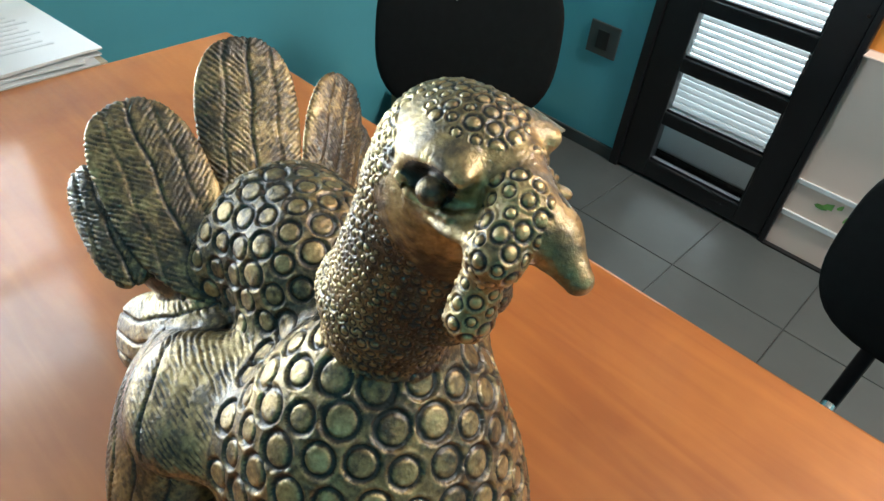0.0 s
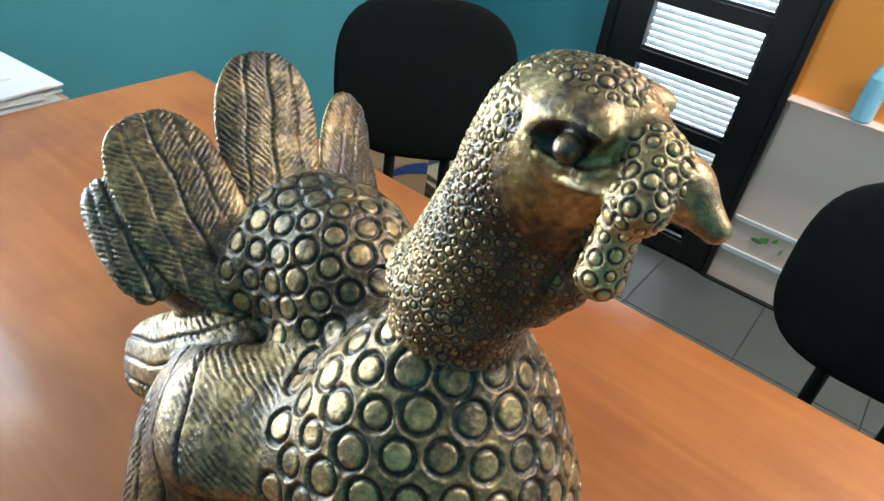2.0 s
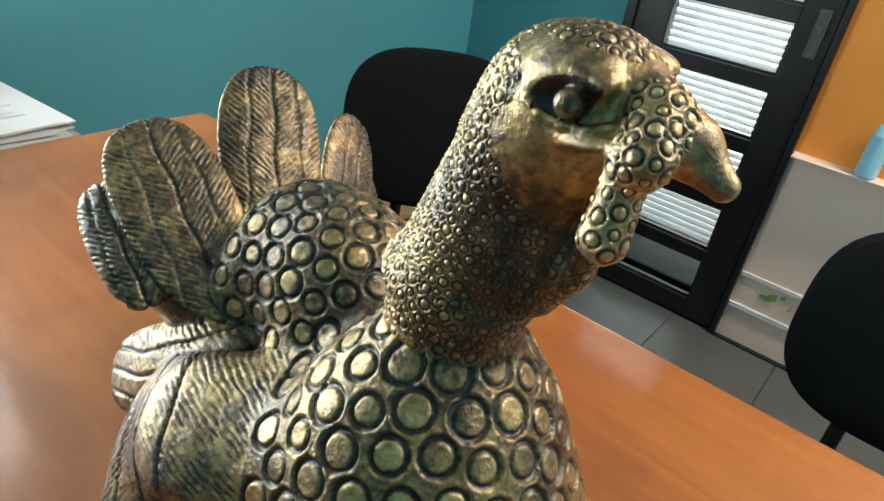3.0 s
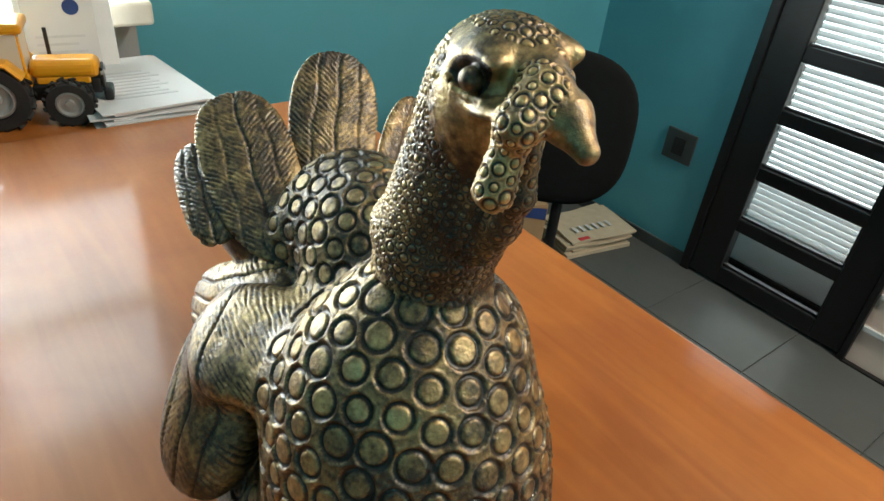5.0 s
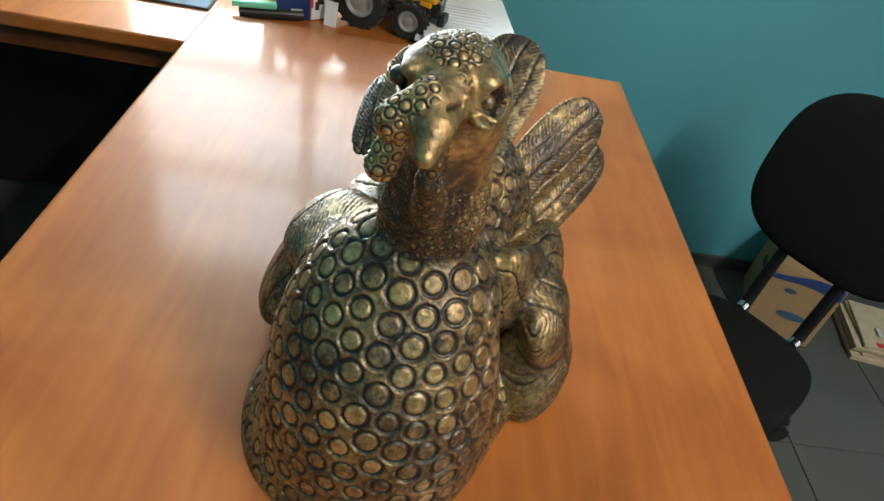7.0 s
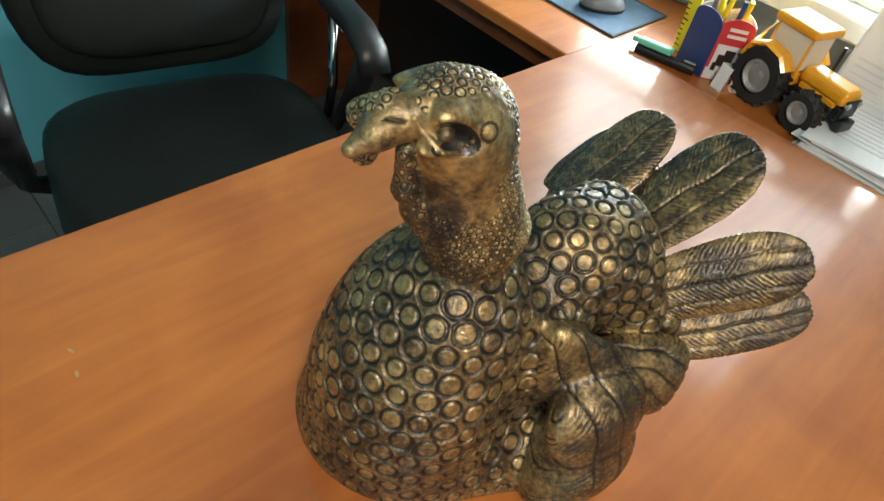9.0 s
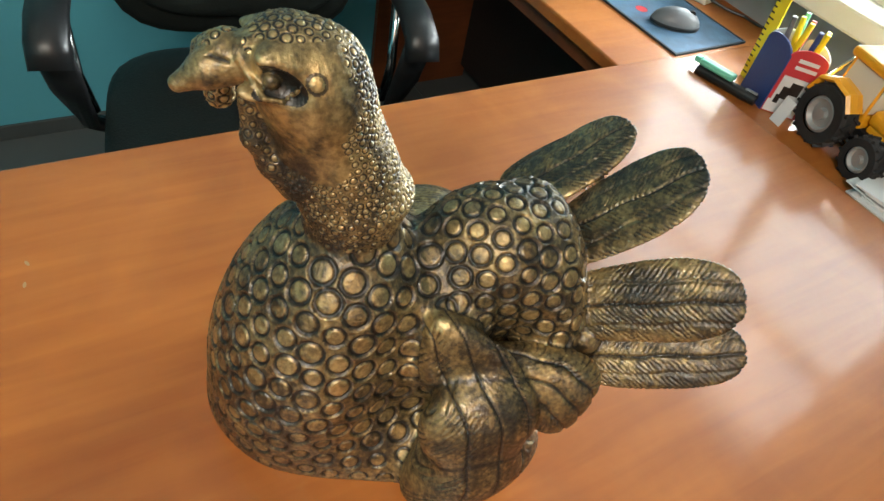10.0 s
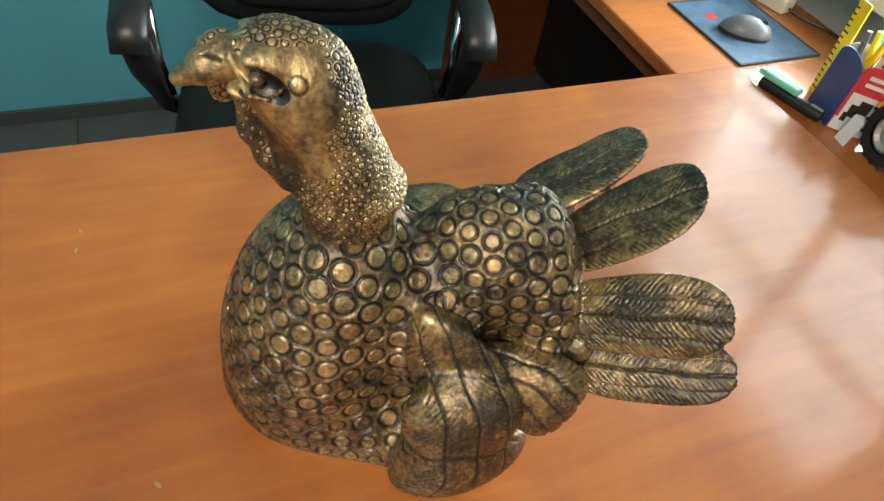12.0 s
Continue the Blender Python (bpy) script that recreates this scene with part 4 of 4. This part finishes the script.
def bird_distance(q):
    d = np.full(len(q), 0.5)
    for _, shape, k in BIRD:
        near = np.abs(q - shape.c).max(1) < shape.reach + 0.035
        d[near] = blend(d[near], shape.dist(q[near]), k)
    for shape in SOCKETS:
        near = np.abs(q - shape.c).max(1) < 0.03
        d[near] = -blend(-d[near], shape.dist(q[near]), 0.004)
    for shape in EYES:
        near = np.abs(q - shape.c).max(1) < 0.03
        d[near] = np.minimum(d[near], shape.dist(q[near]))
    for shape in LIDS:
        near = np.abs(q - shape.c).max(1) < shape.reach + 0.01
        d[near] = blend(d[near], shape.dist(q[near]), 0.0015)
    return np.maximum(d, FOOT - q[:, 2])


def bird_normals(q):
    e = 4e-4
    n = sum(np.array(c) * bird_distance(q + e * np.array(c))[:, None] for c in ((1, -1, -1), (-1, -1, 1), (-1, 1, -1), (1, 1, 1)))
    return n / np.maximum(np.linalg.norm(n, axis=1), 1e-9)[:, None]


def surface_nets(low, high, step):
    """Quads on the zero of bird_distance, one corner in each crossed cell of a grid."""
    size = [int(np.ceil((b - a) / step)) + 1 for a, b in zip(low, high)]
    axes = [a + step * np.arange(n) for a, n in zip(low, size)]
    rough_axes = [x[::4] for x in axes]
    rough = np.stack(np.meshgrid(*rough_axes, indexing="ij"), -1)
    rough = bird_distance(rough.reshape(-1, 3)).reshape(rough.shape[:3]).astype(np.float32)
    field = rough
    for axis, n in enumerate(size):
        field = np.take(field, np.minimum((np.arange(n) + 2) // 4, field.shape[axis] - 1), axis)
    close = np.argwhere(np.abs(field) < 7 * step)
    field[tuple(close.T)] = bird_distance(np.array(low) + step * close)
    inside = field < 0
    corners = [(i, j, k) for i in (0, 1) for j in (0, 1) for k in (0, 1)]
    n = [s - 1 for s in size]
    count = sum(inside[i:i + n[0], j:j + n[1], k:k + n[2]].astype(np.int8) for i, j, k in corners)
    cells = np.argwhere((count > 0) & (count < 8))
    values = {c: field[tuple((cells + c).T)] for c in corners}
    total, hits = np.zeros((len(cells), 3)), np.zeros(len(cells))
    for c in corners:
        for axis in range(3):
            if c[axis] == 0:
                o = tuple(v + (n_ == axis) for n_, v in enumerate(c))
                a, b = values[c], values[o]
                cut = (a < 0) != (b < 0)
                t = np.where(cut, a / np.where(cut, a - b, 1), 0)
                place = np.tile(np.array(c, float), (len(cells), 1))
                place[:, axis] += t
                total += place * cut[:, None]
                hits += cut
    verts = np.array(low) + step * (cells + total / hits[:, None])
    index = np.full(n, -1, np.int32)
    index[tuple(cells.T)] = np.arange(len(cells))
    faces = []
    for axis in range(3):
        u, v = (axis + 1) % 3, (axis + 2) % 3
        a = np.take(inside, range(size[axis] - 1), axis)
        b = np.take(inside, range(1, size[axis]), axis)
        for flip, mask in ((False, a & ~b), (True, ~a & b)):
            e = np.argwhere(mask)
            e = e[(e[:, u] > 0) & (e[:, v] > 0)]
            du, dv = np.eye(3, dtype=int)[u], np.eye(3, dtype=int)[v]
            quad = np.stack([index[tuple((e - s).T)] for s in (du * 0, du, du + dv, dv)], 1)
            faces.append(quad[:, ::-1] if flip else quad)
    return verts, np.concatenate(faces)


def halve(verts, faces):
    """Each quad into four."""
    edges = np.sort(np.stack([faces, np.roll(faces, -1, 1)], 2).reshape(-1, 2), 1)
    key, where = np.unique(edges[:, 0].astype(np.int64) * len(verts) + edges[:, 1], return_inverse=True)
    mids = (verts[key // len(verts)] + verts[key % len(verts)]) / 2
    mid = len(verts) + where.reshape(-1, 4)
    centre = len(verts) + len(mids) + np.arange(len(faces))[:, None]
    quads = [np.stack([faces[:, i], mid[:, i], centre[:, 0], mid[:, i - 1]], 1) for i in range(4)]
    return np.concatenate([verts, mids, verts[faces].mean(1)]), np.concatenate(quads)


def refine(verts, faces, chosen):
    """Halves the chosen quads only; a quad beside them takes in the new corner of its edge."""
    fine, coarse = faces[chosen], faces[~chosen]
    edges = np.sort(np.stack([fine, np.roll(fine, -1, 1)], 2).reshape(-1, 2), 1)
    key, where = np.unique(edges[:, 0].astype(np.int64) * len(verts) + edges[:, 1], return_inverse=True)
    mids = (verts[key // len(verts)] + verts[key % len(verts)]) / 2
    mid = len(verts) + where.reshape(-1, 4)
    centre = len(verts) + len(mids) + np.arange(len(fine))[:, None]
    quads = np.concatenate([np.stack([fine[:, i], mid[:, i], centre[:, 0], mid[:, i - 1]], 1) for i in range(4)])
    both = np.sort(np.stack([coarse, np.roll(coarse, -1, 1)], 2), 2).astype(np.int64)
    code = both[:, :, 0] * len(verts) + both[:, :, 1]
    spot = np.searchsorted(key, code).clip(0, len(key) - 1)
    cut = key[spot] == code
    border = cut.any(1)
    rims = []
    for f, c, k in zip(coarse[border], cut[border], spot[border]):
        ring = []
        for i in range(4):
            ring.append(int(f[i]))
            if c[i]:
                ring.append(len(verts) + int(k[i]))
        rims.append(ring)
    return np.concatenate([verts, mids, verts[fine].mean(1)]), np.concatenate([quads, coarse[~border]]), rims


class Cells:
    """Finds the points within r of a place."""

    def __init__(self, places, ids, r):
        self.places, self.r, self.bins = places, r, {}
        if len(ids) == 0:
            return
        cell = np.floor(places[ids] / r).astype(np.int64)
        code = (cell[:, 0] * 4096 + cell[:, 1]) * 4096 + cell[:, 2]
        order = np.argsort(code, kind="stable")
        starts = np.flatnonzero(np.r_[True, np.diff(code[order]) != 0])
        for k, group in zip(code[order][starts], np.split(ids[order], starts[1:])):
            self.bins[int(k)] = group

    def near(self, p, r):
        c = np.floor(p / self.r).astype(np.int64)
        found = [self.bins.get(int(((c[0] + x) * 4096 + c[1] + y) * 4096 + c[2] + z)) for x in (-1, 0, 1) for y in (-1, 0, 1) for z in (-1, 0, 1)]
        found = [f for f in found if f is not None]
        if not found:
            return np.zeros(0, int)
        ids = np.concatenate(found)
        off = self.places[ids] - p
        return ids[(off * off).sum(1) < r * r]


def settle(q, times):
    for _ in range(times):
        q = q - bird_normals(q) * bird_distance(q)[:, None].clip(-0.002, 0.002)
    return q


def packed(places, ids, seed, gap):
    """Centres about gap apart, packed outwards from the seed."""
    rest = ids[np.argsort(np.linalg.norm(places[ids] - seed, axis=1))]
    cells, found = {}, []
    for i in rest:
        p = places[i]
        cell = tuple((p // gap).astype(int))
        near = [c for x in (-1, 0, 1) for y in (-1, 0, 1) for z in (-1, 0, 1) for c in cells.get((cell[0] + x, cell[1] + y, cell[2] + z), ())]
        if all((p - c) @ (p - c) > gap * gap for c in near):
            cells.setdefault(cell, []).append(p)
            found.append(i)
    return found


def grooved(x, period, width):
    """1 in narrow grooves that repeat, 0 between."""
    d = np.abs((x / period + 0.5) % 1 - 0.5) * period
    return np.clip(1 - d / width, 0, 1)


def bird_relief(q, normals):
    """How far each corner stands out, and how dark its colour is there (0 worn bright, 1 black). Patina fills the
    grooves; seams, throat, sockets and tail root are set darker as well.
    """
    names = [g for g, _, _ in BIRD]
    near = np.stack([s.dist(q) if np.abs(q - s.c).max() < 9 else 0 for _, s, _ in BIRD], 1)
    best = near.argmin(1)
    group = np.array([n.split("_")[0] for n in names])[best]
    out, dark = np.zeros(len(q)), np.full(len(q), 0.50)
    # colour darkened where tail, wing and bead lobes meet their neighbours
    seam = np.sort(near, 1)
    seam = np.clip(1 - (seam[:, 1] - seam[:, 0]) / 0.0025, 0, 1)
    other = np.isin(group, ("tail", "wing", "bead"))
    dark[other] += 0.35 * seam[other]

    # stamped rings on breast, back and rump
    collar = 0.226 + 0.30 * (q[:, 1] + 0.03)
    body = np.flatnonzero((group == "body") & (q[:, 2] > -0.003) & (q[:, 2] < collar))
    cells = Cells(q, body, 0.016)
    for part, seed, gap, ring in (
        (body[q[body, 1] < 0.062], (0.01, -0.08, 0.15), 0.0215, 0.0094),
        (body[q[body, 1] >= 0.062], (0.01, 0.12, 0.22), 0.0188, 0.0084),
    ):
        for i in packed(q, part, seed, gap):
            size = ring * (1 + 0.10 * math.sin(37.0 * i)) * (1 - 0.18 * max(0.0, 0.10 - q[i, 2]) / 0.10)
            hit = cells.near(q[i], 1.35 * size)
            d = q[hit] - q[i]
            tip = 0.10 * math.sin(11.0 * i)
            side = np.cross(normals[i], (0.3, 0.1, 1))
            r = np.sqrt((d * d).sum(1)) * (1 + tip * (d @ side) / size)
            trench = np.clip(1 - np.abs(r - 0.90 * size) / (0.21 * size), 0, 1)
            trench = np.minimum(1, 1.7 * trench)
            lip = np.clip(1 - np.abs(r - 1.16 * size) / (0.16 * size), 0, 1)
            coin = r < 0.72 * size
            out[hit] += -0.0020 * trench + 0.00035 * lip - 0.0003 * coin
            dark[hit] = np.maximum(dark[hit], 0.97 * trench)
            dark[hit] -= 0.16 * coin * (trench < 0.3) * (0.2 + 1.2 * math.sin(5.1 * i) ** 2)

    # small rings and warts on neck, crown and snood; the front of the face and throat is bare
    bare = (-0.022 + 0.22 * q[:, 0] - q[:, 1] + 0.10 * (q[:, 2] - 0.31) + 0.004 * np.sin(160 * q[:, 2]) + 0.003 * np.sin(290 * q[:, 0])) / 0.006
    bare = 1 / (1 + np.exp(-np.clip(bare, -30, 30)))
    bare *= 1 / (1 + np.exp(-(q[:, 2] - 0.285 + 0.6 * q[:, 0]) / 0.003))
    bare *= 1 / (1 + np.exp((q[:, 2] - 0.3555 - 0.22 * np.abs(q[:, 0])) / 0.0015))
    head = np.isin(group, ("neck", "face")) | ((group == "body") & (q[:, 2] >= collar))
    skin = head & (bare < 0.5)
    crown = skin & (q[:, 2] > 0.345) & (q[:, 1] < -0.008)
    collar_band = skin & (q[:, 2] < collar + 0.016)
    streak = 0.10 * np.sin(420 * q[:, 1] + 60 * q[:, 2]) * np.sin(130 * q[:, 2] + 3)
    dark[head] = 0.50 - 0.20 * bare[head] + streak[head]
    # front of the throat set darker below the head
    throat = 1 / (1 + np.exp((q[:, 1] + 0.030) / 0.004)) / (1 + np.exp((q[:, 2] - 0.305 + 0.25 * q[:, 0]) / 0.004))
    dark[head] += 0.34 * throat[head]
    dark[group == "snood"] = 0.40
    dark[group == "wattle"] = 0.66
    for part, seed, gap, ring, rise in (
        (np.flatnonzero(skin & ~crown & ~collar_band), (0.0, 0.03, 0.34), 0.0052, 0.0022, 0.0009),
        (np.flatnonzero(collar_band), (0.0, 0.03, 0.24), 0.0062, 0.0026, 0.0009),
        (np.flatnonzero(crown), (0.0, -0.03, 0.37), 0.0064, 0.0027, 0.0007),
        (np.flatnonzero(group == "snood"), (-0.02, -0.085, 0.32), 0.0068, 0.0028, 0.0008),
        (np.flatnonzero(group == "wattle"), (0.0, -0.05, 0.27), 0.0066, 0.0024, 0.0005),
    ):
        cells = Cells(q, part, 0.006)
        for i in packed(q, part, seed, gap):
            size = ring * (1 + 0.26 * math.sin(29.0 * i))
            hit = cells.near(q[i], 1.5 * size)
            r = np.linalg.norm(q[hit] - q[i], axis=1) / size
            moat = np.clip(1 - np.abs(r - 0.86) / 0.26, 0, 1)
            rim = np.clip(1 - np.abs(r - 1.22) / 0.24, 0, 1)
            out[hit] += rise * (np.clip(1 - 1.5 * r ** 2, 0, 1) + 0.55 * rim) - 0.6 * rise * moat
            dark[hit] = np.maximum(dark[hit] - 0.24 * (r < 0.62) - 0.14 * rim, 0.88 * np.minimum(1, 1.4 * moat))

    # quills and barbs of tail and wings
    first = {}
    for n, (name, shape, _) in enumerate(BIRD):
        if name[:4] not in ("tail", "wing"):
            continue
        own = first.setdefault(name, VEINS.get(name, shape))
        hit = np.flatnonzero(best == n)
        u, v, w = (own.local(q[hit]) / own.r).T
        v = v / (1 + own.taper * np.clip(u, -1, 1))
        length, width = own.r[0], own.r[1]
        wing = name.startswith("wing")
        bow = v + (0.42 * (u * u - 0.5) if wing else 0.10 * u)
        wave = 0.03 * np.sin(9 * u + n)
        lanes = np.maximum.reduce([np.clip(1.25 - np.abs(bow + wave - c * (1 - 0.25 * u)) * width / 0.0016, 0, 1) * (1.0 if c == 0 or wing else 0.6) for c in (-0.52, 0.0, 0.52)])
        slant = u * length - np.abs(bow) * width * (0.95 if not wing else 0.85)
        jitter = 0.0004 * np.sin(19 * bow + 3 * n) + 0.0005 * np.sin(41 * u + 2 * n)
        barbs = grooved(slant + jitter, 0.0052 if wing else 0.0046, 0.0016) * np.clip(0.70 + 0.7 * np.sin(13 * u + 6 * bow + n) * np.sin(5 * u - 9 * bow), 0, 1)
        barbs = barbs * (w > -0.75)
        if wing:
            barbs *= np.clip((np.abs(bow) - 0.30) / 0.15, 0.25, 1)
        out[hit] += -0.0017 * lanes - 0.0013 * barbs
        worn = np.clip((np.abs(v) + 0.3 * np.abs(u) - 0.75) / 0.3, 0, 1)
        dark[hit] = np.maximum.reduce([dark[hit] + 0.03 - 0.18 * worn, 0.95 * lanes, 0.90 * barbs])

    dark[group == "beak"] = 0.36
    dark[group == "bead"] = 0.36
    # filler lobe between rump and tail leaf, dark all over
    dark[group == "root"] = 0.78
    for shape in SOCKETS:
        dark = np.where(shape.dist(q) < 0.0012, 0.96, dark)
    for shape in EYES:
        dark = np.where(shape.dist(q) < 0.0008, 0.48, dark)
    for shape in LIDS:
        dark = np.where(shape.dist(q) < 0.0006, 0.30, dark)
    for c in ((-0.0315, -0.0275, 0.3440), (0.0315, -0.0325, 0.3440)):
        r = np.linalg.norm(q - c, axis=1) / 0.0056
        out += 0.0008 * np.clip(2.2 - 2 * r * r, 0, 1) + 0.00012 * np.sin(1900 * q[:, 1]) * np.sin(1700 * q[:, 2]) * (r < 0.9)
        dark = np.where(np.abs(r - 1.12) < 0.14, 0.75, dark)
    # slit of the beak
    for side in (-1, 1):
        along = np.clip((-0.072 - q[:, 1]) / 0.017, 0, 1)
        slit = np.clip(1 - np.abs(q[:, 2] - 0.3455 - 0.003 * along) / 0.0016, 0, 1) * (q[:, 1] < -0.072) * (q[:, 1] > -0.089) * (group == "beak") * (side * q[:, 0] > 0.004)
        out -= 0.0016 * slit
        dark = np.maximum(dark, 0.9 * slit)
    lumps = 0.0006 * np.sin(61 * q[:, 0] + 40 * q[:, 1]) * np.sin(53 * q[:, 1] - 47 * q[:, 2])
    return out + lumps, np.clip(dark, 0, 1)


def bird_statue(material):
    raise_lids()
    q, faces = surface_nets((-0.175, -0.125, -0.0137), (0.170, 0.312, 0.390), 0.00245)
    q = settle(q, 2)
    q, faces = halve(q, faces)
    q = settle(q, 1)
    middle = q[faces].mean(1)
    q, faces, rims = refine(q, faces, (middle[:, 2] > 0.222) & (middle[:, 1] < 0.040))
    q = settle(q, 1)
    normals = bird_normals(q)
    out, dark = bird_relief(q, normals)
    q = q + normals * out[:, None]
    q[:, 2] = np.maximum(q[:, 2], FOOT + 0.0005)
    sizes = np.array([4] * len(faces) + [len(r) for r in rims], np.int32)
    loops = np.concatenate([faces.ravel(), np.array([v for r in rims for v in r], np.int64)])
    me = bpy.data.meshes.new("bird_statue")
    me.vertices.add(len(q))
    me.vertices.foreach_set("co", q.astype(np.float32).ravel())
    me.loops.add(len(loops))
    me.loops.foreach_set("vertex_index", loops.astype(np.int32))
    me.polygons.add(len(sizes))
    me.polygons.foreach_set("loop_start", np.concatenate([[0], np.cumsum(sizes)[:-1]]).astype(np.int32))
    me.polygons.foreach_set("use_smooth", np.ones(len(sizes), dtype=bool))
    me.update(calc_edges=True)
    # groove patina plus the darker tone of seams, throat, sockets and tail root
    me.attributes.new("patina_and_tone", "FLOAT", "POINT").data.foreach_set("value", dark.astype(np.float32))
    me.materials.append(material)
    ob = new("bird_statue", me)
    ob.matrix_world = pose(*BIRD_O, 0, 0, BIRD_TURN)
    return tagged(ob, "antique bronze-gold turkey sculpture with stamped rings standing on desk", "sculpture")


bird_statue(BRONZE)
